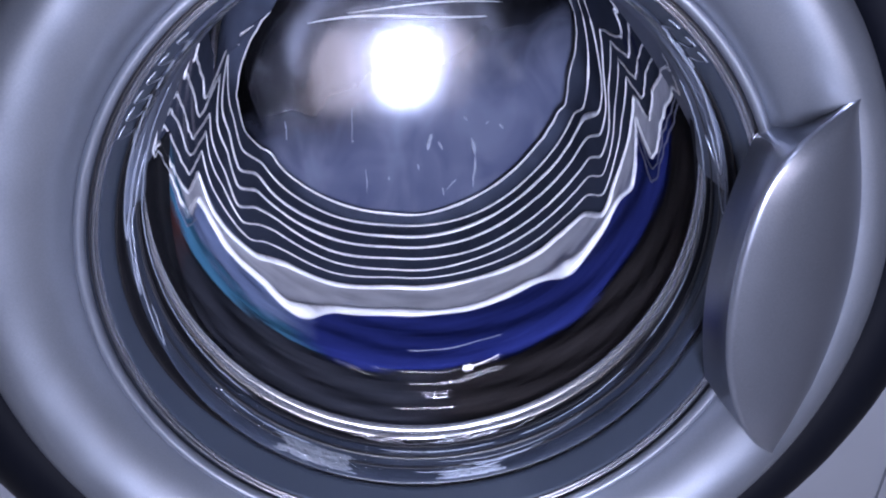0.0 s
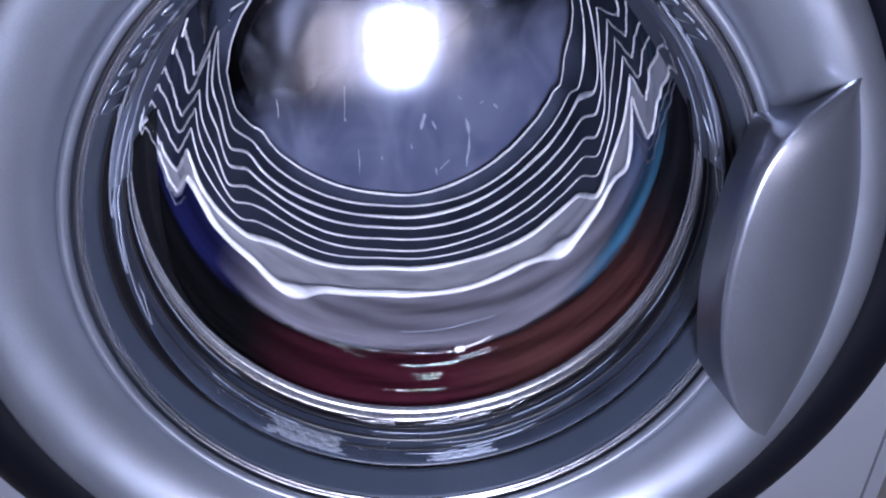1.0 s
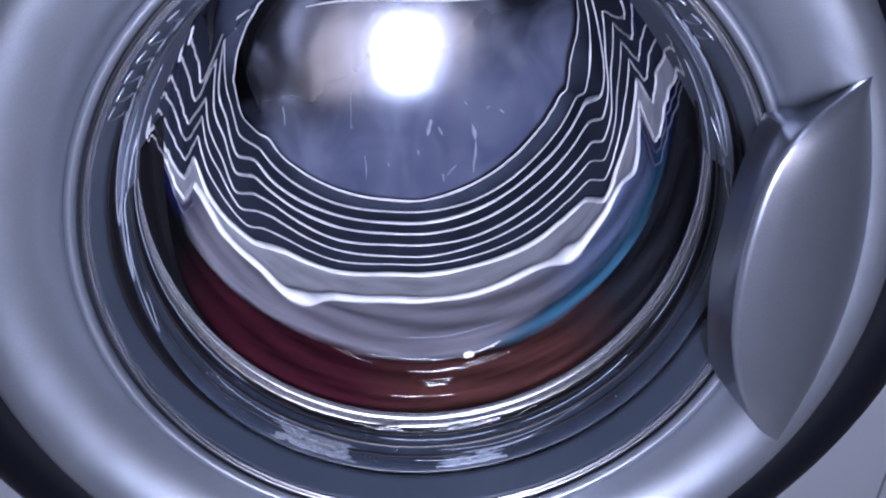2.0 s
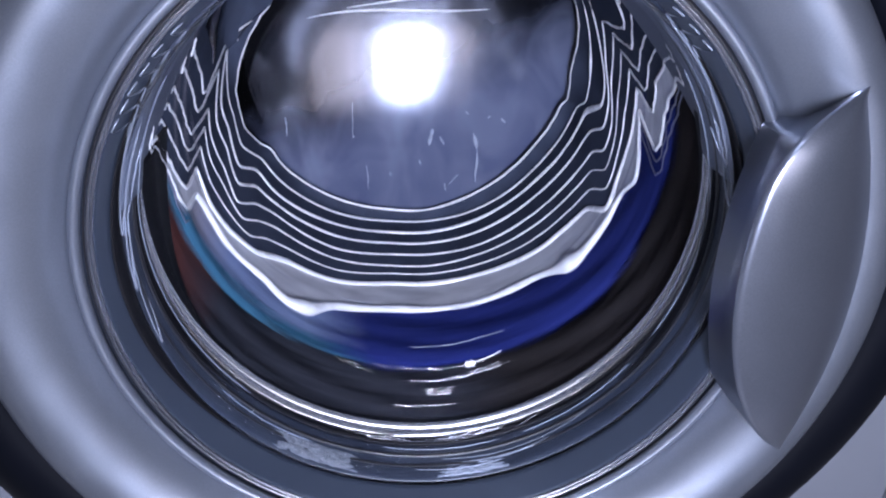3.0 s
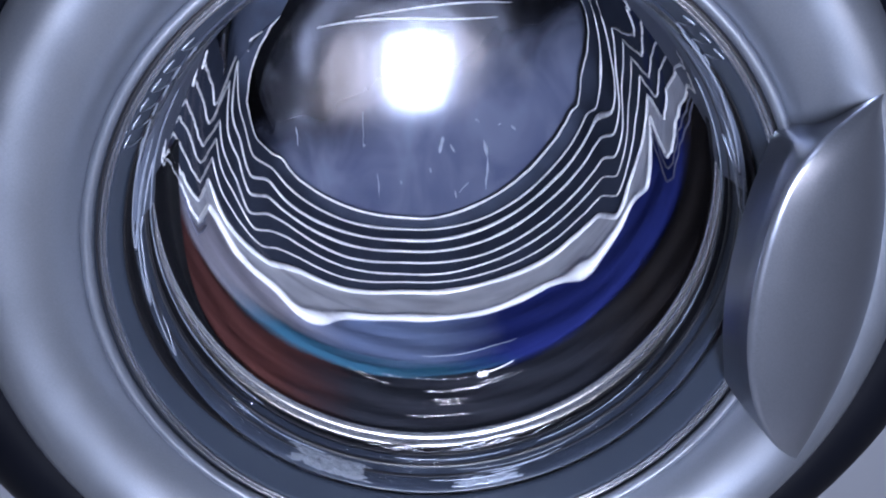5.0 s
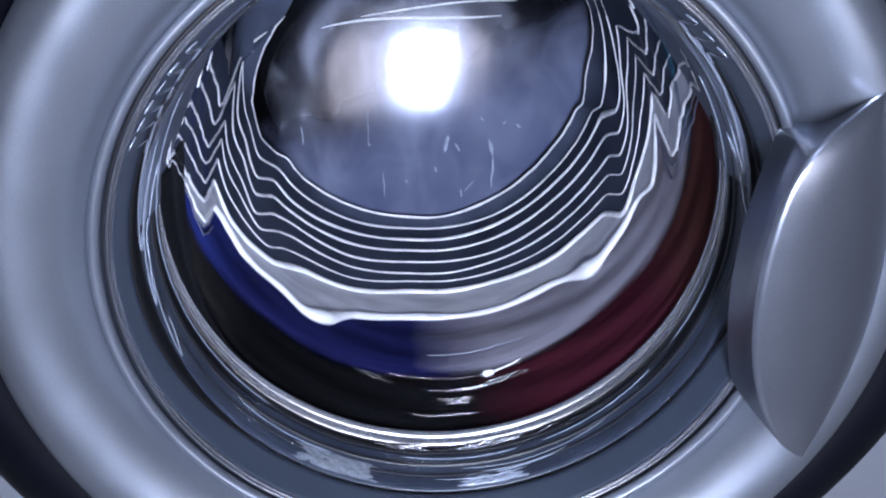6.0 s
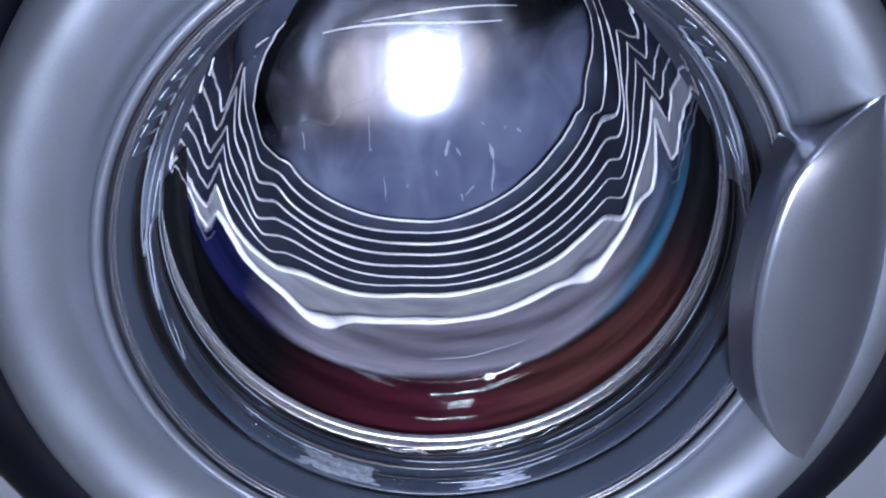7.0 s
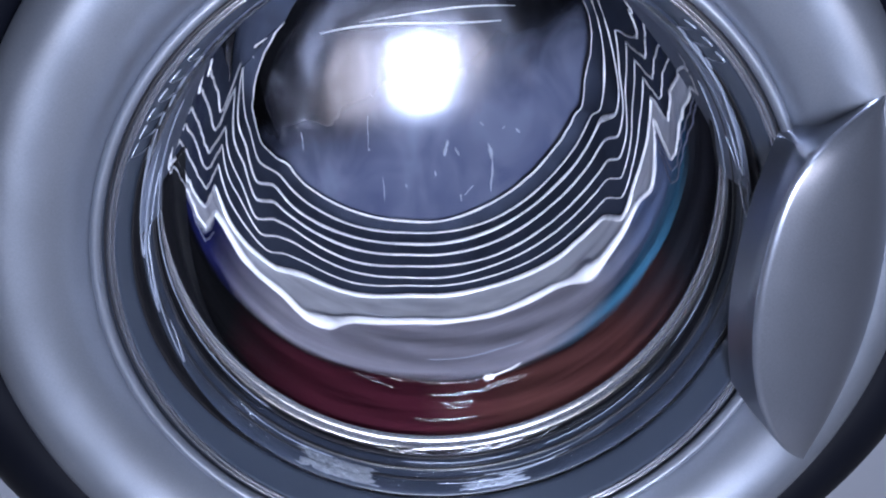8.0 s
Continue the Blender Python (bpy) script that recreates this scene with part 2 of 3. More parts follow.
front_panel()
box("side_panel", (-HALF, FRONT, FLOOR_Z + 0.02), (-HALF + 0.01, BACK, TOP), PANEL, machine)
box("side_panel", (HALF - 0.01, FRONT, FLOOR_Z + 0.02), (HALF, BACK, TOP), PANEL, machine)
box("back_panel", (-HALF + 0.01, BACK - 0.01, FLOOR_Z + 0.02), (HALF - 0.01, BACK, TOP), PANEL, machine)
box("worktop", (-HALF, FRONT - 0.004, TOP), (HALF, BACK, TOP + 0.03), PANEL, machine, bevel=0.004)
for sx in (-1, 1):
    for fy in (0.08, 0.54):
        part("foot", mesh_of("foot", *revolved([(0.001, -0.01), (0.022, -0.01), (0.022, 0.012), (0.001, 0.012)], 20), RUBBER), machine).matrix_world = pose(sx * 0.25, fy, FLOOR_Z + 0.012, -90)

# ---- the door: bezel, trims, collar, glass ----
door = tagged(new("porthole_door"), "round silver plastic porthole door, closed, with a clear glass bowl", "washer door")
BEZEL = [(0.1655, 0.004), (0.166, -0.002), (0.1675, -0.0045), (0.1700, -0.0098), (0.1740, -0.0155), (0.1790, -0.0205), (0.1845, -0.0243), (0.1900, -0.0268), (0.1950, -0.0277), (0.1985, -0.0273),
         (0.2020, -0.0259), (0.2050, -0.0238), (0.2085, -0.0200), (0.2113, -0.0150), (0.2130, -0.0095), (0.2138, -0.0040), (0.2138, 0.005), (0.19, 0.02), (0.168, 0.02)]
part("bezel", mesh_of("bezel", *revolved(BEZEL, 320), SILVER), door)


def trim(name, r, y, tr, ty, mat, label=""):
    part(name, mesh_of(name, *revolved(ring_profile(r, y, tr, ty, 12), 320), mat), door, label)


# Near-black colour stands for the shade on the bezel's outer slope.
part("outer_ring", mesh_of("outer_ring", *revolved([(0.2140, -0.0040), (0.2200, -0.0110), (0.2300, -0.0135), (0.2410, -0.0105), (0.2510, -0.0045), (0.2595, 0.0025), (0.2650, 0.0110), (0.2677, 0.0190), (0.2680, 0.0270), (0.2140, 0.0270)], 320), SLOPE_SHADE), door, "outer slope of the bezel, its shade drawn in near-black")
trim("outer_trim", 0.1640, -0.001, 0.0026, 0.0035, SILVER, "raised silver rim round the glass")
trim("trim_groove", 0.1604, 0.0030, 0.0014, 0.0015, BLACK, "dark groove in the rim")
trim("inner_trim", 0.1592, 0.0020, 0.0011, 0.0016, CHROME, "thin bright rim round the glass")
trim("inner_trim", 0.1578, 0.0030, 0.0008, 0.0012, CHROME, "thin bright rim round the glass")
part("collar", mesh_of("collar", *revolved([(0.1640, 0.0036), (0.1576, 0.0036), (0.1568, 0.0060), (0.1546, 0.0205), (0.1540, 0.0235), (0.1545, 0.0245), (0.1640, 0.0245)], 240), COLLAR), door, "dark grey inner collar of the door")
DOME = [(0.1530, 0.022), (0.1518, 0.0280), (0.1498, 0.0338), (0.1465, 0.0375), (0.1400, 0.0402), (0.1250, 0.0435), (0.10, 0.0462), (0.06, 0.0485), (0.02, 0.0493), (0.00002, 0.0494)]
glass = part("glass_bowl", mesh_of("glass_bowl", *revolved(DOME + [(r, y + 0.005) for r, y in reversed(DOME)], 240, shift=lambda a, r, y: (0, 0.0009 * noise.noise((a * 0.09, 0, 0)) * max(0, min(1, (r - 0.11) / 0.02)) * max(0, min(1, (0.1525 - r) / 0.006)))), GLASS), door, "clear smudged glass bowl")
glass.visible_shadow = False


def grip():
    """The lens-shaped pull: a hollow flank rising to a sharp ridge, then a bulged face."""
    n, verts, faces, m = 90, [], [], 24
    lo, hi = -0.0985, 0.0990
    for i in range(n + 1):
        z = lo + (hi - lo) * i / n
        right = math.sqrt(0.1975 ** 2 - z * z)
        d = z - 0.022
        ridge = min(right - 0.0008, 0.1225 + (2.2 * d ** 2 + 2.2e5 * d ** 6 if d > 0 else 2.4 * d ** 2 + 115 * d ** 4))
        arc = 0.1335 + 2.0 * (z - 0.004) ** 2
        if z < -0.062:
            arc = 0.142 + (-0.062 - z) * 0.95
        if z > 0.073:
            arc = 0.143 + (z - 0.073) * 1.5
        base = min(arc, right - 0.0004)
        wide = max(0.0, right - ridge)
        tall = math.sin(0.5 * math.pi * min(1.0, wide / 0.072))
        crest = -0.0262 - 0.0215 * tall
        row = [(base, 0.000), (base, -0.0125 * tall - 0.004)]
        for k in range(1, 6):
            u = k / 6
            row.append((base + (ridge - base) * u, -0.0125 * tall - 0.004 + (crest + 0.0125 * tall + 0.004) * (u ** 0.8)))
        for k in range(5):
            c = radians(75 - 20 * k)
            row.append((ridge + 0.0030 * tall * (1 - math.sin(c)), crest + 0.0030 * tall * (1 - math.cos(c))))
        x0, y0 = row[-1]
        for k in range(1, 11):
            u = k / 10
            row.append((x0 + (right - x0) * u, y0 + (-0.019 - y0) * u ** 2.3 - 0.0022 * tall * math.sin(math.pi * u) * (1 - u)))
        row += [(right + 0.001, -0.017), (right, 0.000)]
        verts += [(x, y, z) for x, y in row]
    for i in range(n):
        for k in range(m):
            l = (k + 1) % m
            faces.append((i * m + k, i * m + l, (i + 1) * m + l, (i + 1) * m + k))
    faces += [tuple(range(m)), tuple(range(n * m, (n + 1) * m))]
    me = mesh_of("handle", verts, faces, SILVER_GRIP)
    me.set_sharp_from_angle(angle=radians(32))
    part("handle", me, door, "lens-shaped silver pull handle")


grip()

# ---- the gasket between door and drum ----
gasket = tagged(new("door_gasket"), "dark wet rubber door gasket with folds", "gasket")
FOLD = [(0.1534, 0.0272), (0.1530, 0.0305), (0.1527, 0.0370), (0.1537, 0.0395), (0.1525, 0.0440), (0.1513, 0.0530), (0.1520, 0.0572)]
part("fold", mesh_of("fold", *revolved(FOLD + [(0.1560, 0.0572), (0.1560, 0.0262)], 240), RUBBER), gasket)
# The shade inside the recess is put into its black colour.
part("recess", mesh_of("recess", *revolved([(0.1522, 0.0574), (0.1558, 0.0615), (0.1600, 0.0655), (0.1640, 0.070), (0.1645, 0.075), (0.1665, 0.075), (0.166, 0.0574)], 240), SHADE_BLACK), gasket, "recess behind the gasket, its shade drawn in black")


def fold_r(y):
    return float(np.interp(y, [p[1] for p in FOLD], [p[0] for p in FOLD]))


# Raised black beads put the shade of the grooves into colour.
for y, r in ((0.0392, 0.1535), (0.0468, 0.1519), (0.0575, 0.1522)):
    part("groove", mesh_of("groove", *revolved(ring_profile(r, y, 0.0008, 0.0016), 240), BLACK), gasket, "black bead drawn as the dark groove between gasket folds")
part("seal_lip", mesh_of("seal_lip", *revolved(ring_profile(0.1600, 0.0685, 0.002, 0.0035), 240), BLACK), gasket)



def bead(path, size, name, mat, label=""):
    """An open bead along a path of (angle, radius, depth)."""
    n, verts, faces = 8, [], []
    for i, (a, r, y) in enumerate(path):
        w = size * min(1, 0.35 + min(i, len(path) - 1 - i))
        for k in range(n):
            c = 2 * math.pi * k / n
            verts.append(round_about(a, r + w * math.cos(c), y + w * math.sin(c)))
    for i in range(len(path) - 1):
        for k in range(n):
            l = (k + 1) % n
            faces.append((i * n + k, (i + 1) * n + k, (i + 1) * n + l, i * n + l))
    faces += [tuple(range(n)), tuple(range((len(path) - 1) * n, len(path) * n))]
    part(name, mesh_of(name, verts, faces, mat), gasket, label)


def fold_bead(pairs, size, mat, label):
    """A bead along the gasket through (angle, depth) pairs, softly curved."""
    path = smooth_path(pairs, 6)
    bead([(a, (fold_r(y) if y > 0.0272 else 0.1534 + 0.15 * max(0.0, 0.0245 - y)) - (0.0015 if abs(a) > 98 and y > 0.028 else 0.0008), y) for a, y in path], size, "fold_gleam", mat, label)


# Pale beads paint gleams and refracted lines onto the gasket.
GLEAM = "pale bead drawn as a gleam along a gasket fold"
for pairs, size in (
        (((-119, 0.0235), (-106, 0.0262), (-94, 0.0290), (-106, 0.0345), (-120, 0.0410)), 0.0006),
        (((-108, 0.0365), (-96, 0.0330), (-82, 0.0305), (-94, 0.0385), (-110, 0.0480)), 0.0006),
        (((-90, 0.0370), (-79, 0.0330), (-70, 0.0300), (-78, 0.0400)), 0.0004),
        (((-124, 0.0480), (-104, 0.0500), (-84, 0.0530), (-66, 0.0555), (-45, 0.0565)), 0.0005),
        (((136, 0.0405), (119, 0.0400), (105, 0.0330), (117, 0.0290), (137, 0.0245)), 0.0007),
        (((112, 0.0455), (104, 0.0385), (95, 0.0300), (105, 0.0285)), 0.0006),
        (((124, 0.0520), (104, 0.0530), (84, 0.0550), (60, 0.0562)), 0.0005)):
    fold_bead(pairs, size, PAINTED_SHEEN, GLEAM)
for pairs, size in ((((2, 0.0430), (14, 0.0415), (26, 0.0422), (38, 0.0445)), 0.00028), (((6, 0.0395), (16, 0.0385), (27, 0.0400)), 0.0002), (((-4, 0.0345), (6, 0.0338), (17, 0.0348)), 0.0003),
                    (((10, 0.0362), (18, 0.0368), (24, 0.0385)), 0.0002), (((-52, 0.0432), (-40, 0.0424), (-28, 0.0430)), 0.0002), (((22, 0.0508), (36, 0.0515), (52, 0.0530)), 0.00025), (((-12, 0.0512), (4, 0.0505), (16, 0.0510)), 0.0002)):
    fold_bead(pairs, size, PAINTED_GLINT if size < 0.00028 else PAINTED_SHEEN, "thin pale bead drawn as a gleam on the gasket")
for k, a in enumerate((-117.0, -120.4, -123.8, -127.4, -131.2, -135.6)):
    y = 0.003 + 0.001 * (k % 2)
    fold_bead(((a - 2.6, y + 0.002), (a - 0.2, y), (a + 0.1, y + 0.011), (a - 0.3, y + 0.018), (a + 2.6, y + 0.0195)), 0.00042 if k else 0.0003, PAINTED_SHEEN, "small pale hook drawn as a gleam on the gasket")
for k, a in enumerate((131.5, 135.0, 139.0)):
    fold_bead(((a + 2.4, 0.006), (a + 0.2, 0.004), (a - 0.1, 0.014), (a + 0.3, 0.021), (a - 2.4, 0.0225)), 0.00042, PAINTED_SHEEN, "small pale hook drawn as a gleam on the gasket")


for a0, a1 in ((102, 170), (-170, -99)):
    part("upper_fold", mesh_of("upper_fold", *revolved([(0.1527, 0.0280), (0.1518, 0.0370), (0.1514, 0.0450), (0.1504, 0.0530), (0.1512, 0.0600), (0.1546, 0.0750), (0.1582, 0.0870), (0.1600, 0.0870), (0.1575, 0.0660), (0.1545, 0.0280)], 60,
                                                       shift=lambda a, r, y: (0.0005 * noise.noise((a * 0.03, y * 260, 2)), 0), a0=a0, a1=a1), DULL_BLUE), gasket, "blue-grey upper fold of the gasket")


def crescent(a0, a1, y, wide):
    """A black strip that puts the dark of a gap into colour; it narrows to both ends."""
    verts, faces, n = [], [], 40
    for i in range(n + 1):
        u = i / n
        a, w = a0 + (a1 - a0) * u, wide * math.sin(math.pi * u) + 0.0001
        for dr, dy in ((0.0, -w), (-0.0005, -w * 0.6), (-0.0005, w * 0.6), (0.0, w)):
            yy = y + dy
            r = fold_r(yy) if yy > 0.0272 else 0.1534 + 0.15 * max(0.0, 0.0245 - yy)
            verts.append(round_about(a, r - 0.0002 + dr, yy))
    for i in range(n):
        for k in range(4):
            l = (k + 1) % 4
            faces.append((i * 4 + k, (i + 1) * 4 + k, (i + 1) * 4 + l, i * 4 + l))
    part("gap_shade", mesh_of("gap_shade", verts, faces + [(0, 1, 2, 3), tuple(4 * n + c for c in (3, 2, 1, 0))], SHADE_BLACK), gasket, "black strip drawn as the dark of a gap on the gasket")


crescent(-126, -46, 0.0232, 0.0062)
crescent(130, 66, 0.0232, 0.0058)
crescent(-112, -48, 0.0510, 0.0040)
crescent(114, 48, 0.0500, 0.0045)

# ---- the drum ----
drum = tagged(new("drum"), "polished steel washing drum with stepped rings", "washer drum")
# The rings' wrinkles draw reflections bent by the glass. Each knot gives angle and depth for some of the rings, from
# the plate's edge towards the door.
FLANK_KEYS = (0, 2, 4, 7, 8)
FOLD_KEYS = {-1: (2, 4, 7, 8), 1: (4, 5, 7, 8)}
FLANK_LEFT = [
    ((-28.5, 0.448), (-26.6, 0.390), (-25.9, 0.334), (-25.1, 0.269), (-24.5, 0.226)),
    ((-48.4, 0.444), (-48.3, 0.372), (-46.5, 0.329), (-39.7, 0.260), (-32.0, 0.205)),
    ((-58.9, 0.444), (-59.0, 0.373), (-55.3, 0.312), (-46.2, 0.248), (-38.5, 0.199)),
    ((-69.3, 0.420), (-66.3, 0.337), (-62.1, 0.279), (-51.9, 0.234), (-47.4, 0.208)),
    ((-76.3, 0.434), (-75.3, 0.360), (-70.4, 0.295), (-64.2, 0.222), (-60.0, 0.204)),
    ((-81.4, 0.442), (-83.9, 0.364), (-80.2, 0.293), (-71.4, 0.221), (-71.1, 0.207)),
    ((-112.0, 0.474), (-97.3, 0.450), (-87.2, 0.309), (-80.3, 0.226), (-76.4, 0.200))]
FOLD_LEFT = [
    ((-92.2, 0.307), (-88.3, 0.236), (-80.3, 0.185), (-77.6, 0.169)),
    ((-98.7, 0.290), (-96.2, 0.216), (-90.2, 0.161), (-88.1, 0.156)),
    ((-108.2, 0.245), (-105.2, 0.181), (-99.2, 0.131), (-97.9, 0.126))]
FLANK_RIGHT = [
    ((26.7, 0.454), (23.2, 0.402), (21.1, 0.344), (19.2, 0.285), (17.4, 0.237)),
    ((54.5, 0.454), (46.4, 0.402), (42.2, 0.342), (37.9, 0.274), (35.4, 0.235)),
    ((66.3, 0.451), (63.7, 0.391), (58.5, 0.333), (50.6, 0.270), (48.6, 0.214)),
    ((73.1, 0.450), (77.4, 0.379), (70.4, 0.320), (59.4, 0.261), (58.2, 0.216)),
    ((76.4, 0.446), (83.9, 0.337), (75.0, 0.293), (64.9, 0.230), (71.2, 0.218)),
    ((87.5, 0.449), (90.7, 0.337), (83.0, 0.295), (74.6, 0.239), (77.7, 0.204)),
    ((97.9, 0.443), (100.2, 0.356), (93.6, 0.315), (86.8, 0.238), (86.8, 0.218)),
    ((107.6, 0.442), (110.5, 0.366), (108.4, 0.296), (98.9, 0.235), (93.8, 0.228))]
FOLD_RIGHT = [
    ((108.8, 0.239), (104.4, 0.227), (96.9, 0.194), (89.1, 0.178)),
    ((114.3, 0.220), (111.3, 0.206), (106.2, 0.177), (100.1, 0.163)),
    ((121.8, 0.193), (121.2, 0.156), (116.5, 0.129), (111.9, 0.124))]
BOTTOM = (0.4507, 0.4322, 0.4021, 0.3752, 0.3487, 0.3237, 0.3070, 0.2865, 0.2405)
DISH = 0.44


def wall_r(y):
    return 0.1605 + (y - 0.073) * 0.0345


def drum_point(a, s, lift=0.0):
    """A point of the drum's inside: its wall, and past DISH the flat rim of its back."""
    if s <= DISH:
        return Vector(round_about(a, wall_r(s) - lift, s))
    return Vector(round_about(a, wall_r(DISH) - (s - DISH), DISH - lift))


def knot(row, keys, i):
    """Angle and depth of a knot on ring i, between and past the rings given."""
    k = max(0, min(len(keys) - 2, sum(i >= v for v in keys) - 1))
    w = (i - keys[k]) / (keys[k + 1] - keys[k])
    return tuple(p + (q - p) * w for p, q in zip(row[k], row[k + 1]))


def flank_path(i):
    """Ring i from its left peak round the bottom to its right peak."""
    base = float(np.interp(i, range(9), BOTTOM))
    left = [knot(r, FLANK_KEYS, i) for r in reversed(FLANK_LEFT)]
    right = [knot(r, FLANK_KEYS, i) for r in FLANK_RIGHT]
    path = smooth_path(left + [(-8.0, base + 0.001), (5.0, base)] + right)
    return [(a, s + (0.0012 * noise.noise((a * 0.22, i * 0.8, 4)) if abs(a) > 40 else 0)) for a, s in path]


def fold_path(i, sign):
    """Ring i from its peak through the refracted zigzag to where it runs out beside the door."""
    flank, fold = (FLANK_LEFT, FOLD_LEFT) if sign < 0 else (FLANK_RIGHT, FOLD_RIGHT)
    pts = [knot(flank[-1], FLANK_KEYS, i)] + [knot(r, FOLD_KEYS[sign], i) for r in fold]
    a, s = pts[-1]
    pts += [(a + sign * 0.5, s - 0.013), (a + sign * 4.5, s - 0.010)]
    path = smooth_path(pts, 10)
    return [(a + 0.5 * noise.noise((k * 0.45, i * 1.7, sign)), s + 0.0035 * noise.noise((k * 0.5, i * 1.3, sign + 5))) for k, (a, s) in enumerate(path)]


def above_path(i, sign):
    """The stretch of the drum that goes on upward from the peak of ring i."""
    a, s = knot((FLANK_LEFT if sign < 0 else FLANK_RIGHT)[-1], FLANK_KEYS, i)
    return [(a + sign * 6 * k, s + 0.002 * k) for k in range(7)]


def tube(path, size, n=8):
    """A round bead along a path over the drum's inside; size(a) is its radius at an angle."""
    pts = [drum_point(a, s, 0.0006) for a, s in path]
    verts, faces, count = [], [], len(pts)
    for i, p in enumerate(pts):
        way = (pts[min(count - 1, i + 1)] - pts[max(0, i - 1)]).normalized()
        out = Vector((-p.x, 0, -p.z)).normalized() if path[i][1] <= DISH else Vector((0, -1, 0))
        side = way.cross(out).normalized()
        w = size(path[i][0]) * min(1.0, 0.3 + 0.35 * min(i, count - 1 - i))
        for k in range(n):
            c = 2 * math.pi * k / n
            verts.append(p + w * (math.cos(c) * side + 0.7 * math.sin(c) * out))
    for i in range(count - 1):
        for k in range(n):
            l = (k + 1) % n
            faces.append((i * n + k, (i + 1) * n + k, (i + 1) * n + l, i * n + l))
    return verts, faces + [tuple(range(n)), tuple(range((count - 1) * n, count * n))]


def joined(*pieces):
    verts, faces = [], []
    for v, f in pieces:
        faces += [tuple(len(verts) + c for c in q) for q in f]
        verts += list(v)
    return verts, faces


def sheet(paths, lift, thick=0.0012):
    """A thin wrinkled sheet across rings."""
    n, m, verts, faces = len(paths[0]), len(paths), [], []
    for side in (0, 1):
        for path in paths:
            verts += [drum_point(a, s, lift - thick * side) for a, s in path]
    for k in range(m - 1):
        for i in range(n - 1):
            q = (k * n + i, k * n + i + 1, (k + 1) * n + i + 1, (k + 1) * n + i)
            faces += [q, tuple(n * m + c for c in reversed(q))]
    return verts, faces


def rows_between(i0, i1, step, path, *more):
    count = round((i1 - i0) / step)
    return [path(i0 + (i1 - i0) * k / count, *more) for k in range(count + 1)]


inner = [(wall_r(0.073 + 0.012 * k) + 0.010, 0.073 + 0.012 * k) for k in range(40)]
part("drum_wall", mesh_of("drum_wall", *revolved(inner + [(r + 0.012, y) for r, y in reversed(inner)], 120), DARK_STEEL), drum)
part("drum_lip", mesh_of("drum_lip", *revolved(ring_profile(0.1606, 0.0760, 0.0030, 0.0034, 14), 240), LIP), drum, "bright rolled steel lip of the drum")
part("drum_lip", mesh_of("drum_lip", *revolved(ring_profile(0.1612, 0.0842, 0.0030, 0.0032, 14), 240), LIP), drum, "bright rolled steel lip of the drum")
part("lip_web", mesh_of("lip_web", *revolved([(0.1600, 0.078), (0.1604, 0.084), (0.1705, 0.084), (0.1705, 0.078)], 240), LIP), drum)


def bump_at(a, centre, wide, high):
    return high * math.exp(-((a - centre) / wide) ** 2)


# radius of each ring's bead, from the plate's edge towards the door
SIZES = (0.0014, 0.0017, 0.0023, 0.0019, 0.0015, 0.0012, 0.0009, 0.0030, 0.0039)


def ring_size(i):
    def size(a):
        w = SIZES[i] * (1 + 0.35 * noise.noise((a * 0.08, i * 2.3, 9)))
        w *= 1 - 0.45 * min(1.0, max(0.0, (abs(a) - 55) / 30)) * (1 if SIZES[i] > 0.0011 else 0.3)
        # Thicker spots draw the white flares of reflected light.
        if i == 8:
            w *= 1 + bump_at(a, -34, 4.5, 1.3) + bump_at(a, 47, 4.0, 1.3)
        if i in (1, 2):
            w *= 1 + bump_at(a, 92 if i == 1 else 80, 4.0, 1.4)
        return w
    return size


# Matte white beads paint the highlight lines of the drum's rings.
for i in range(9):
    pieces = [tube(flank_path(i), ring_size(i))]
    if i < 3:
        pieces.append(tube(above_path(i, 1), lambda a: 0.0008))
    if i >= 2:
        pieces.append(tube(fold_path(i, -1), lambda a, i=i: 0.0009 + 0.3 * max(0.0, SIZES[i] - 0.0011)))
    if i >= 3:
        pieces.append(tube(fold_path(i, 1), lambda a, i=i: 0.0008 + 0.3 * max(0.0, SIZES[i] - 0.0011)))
    part("ridge", mesh_of("ridge", *joined(*pieces), WHITE_GLEAM), drum, "white bead drawn as the gleam of a drum ring")
# Dull beads paint the faint reflections beside the bright rings.
for i in (8.35, 8.7):
    for sign in (-1, 1):
        part("faint_reflection", mesh_of("faint_reflection", *tube(fold_path(i, sign), lambda a: 0.0007), FAINT), drum, "dull bead drawn as a faint reflected ring")
part("band", mesh_of("band", *joined(sheet(rows_between(7, 8, 0.2, flank_path), 0.0006), sheet(rows_between(7, 8.3, 0.26, fold_path, -1), 0.0006), sheet(rows_between(7, 8, 0.25, fold_path, 1), 0.0006)), BAND_STEEL), drum, "broad satin steel band")


# Matte dark colour stands for the darkness that polished steel would mirror.
LINER_PARTS = [sheet(rows_between(0, 7, 0.5, flank_path), 0.0002)]
for sign in (-1, 1):
    LINER_PARTS += [sheet(rows_between(0.5, 7, 0.5, fold_path, sign), 0.0), sheet(rows_between(0, 3, 0.5, above_path, sign), -0.0006)]
part("liner", mesh_of("liner", *joined(*LINER_PARTS), LINER), drum, "matte dark sheet drawn for the dark steel between the rings")


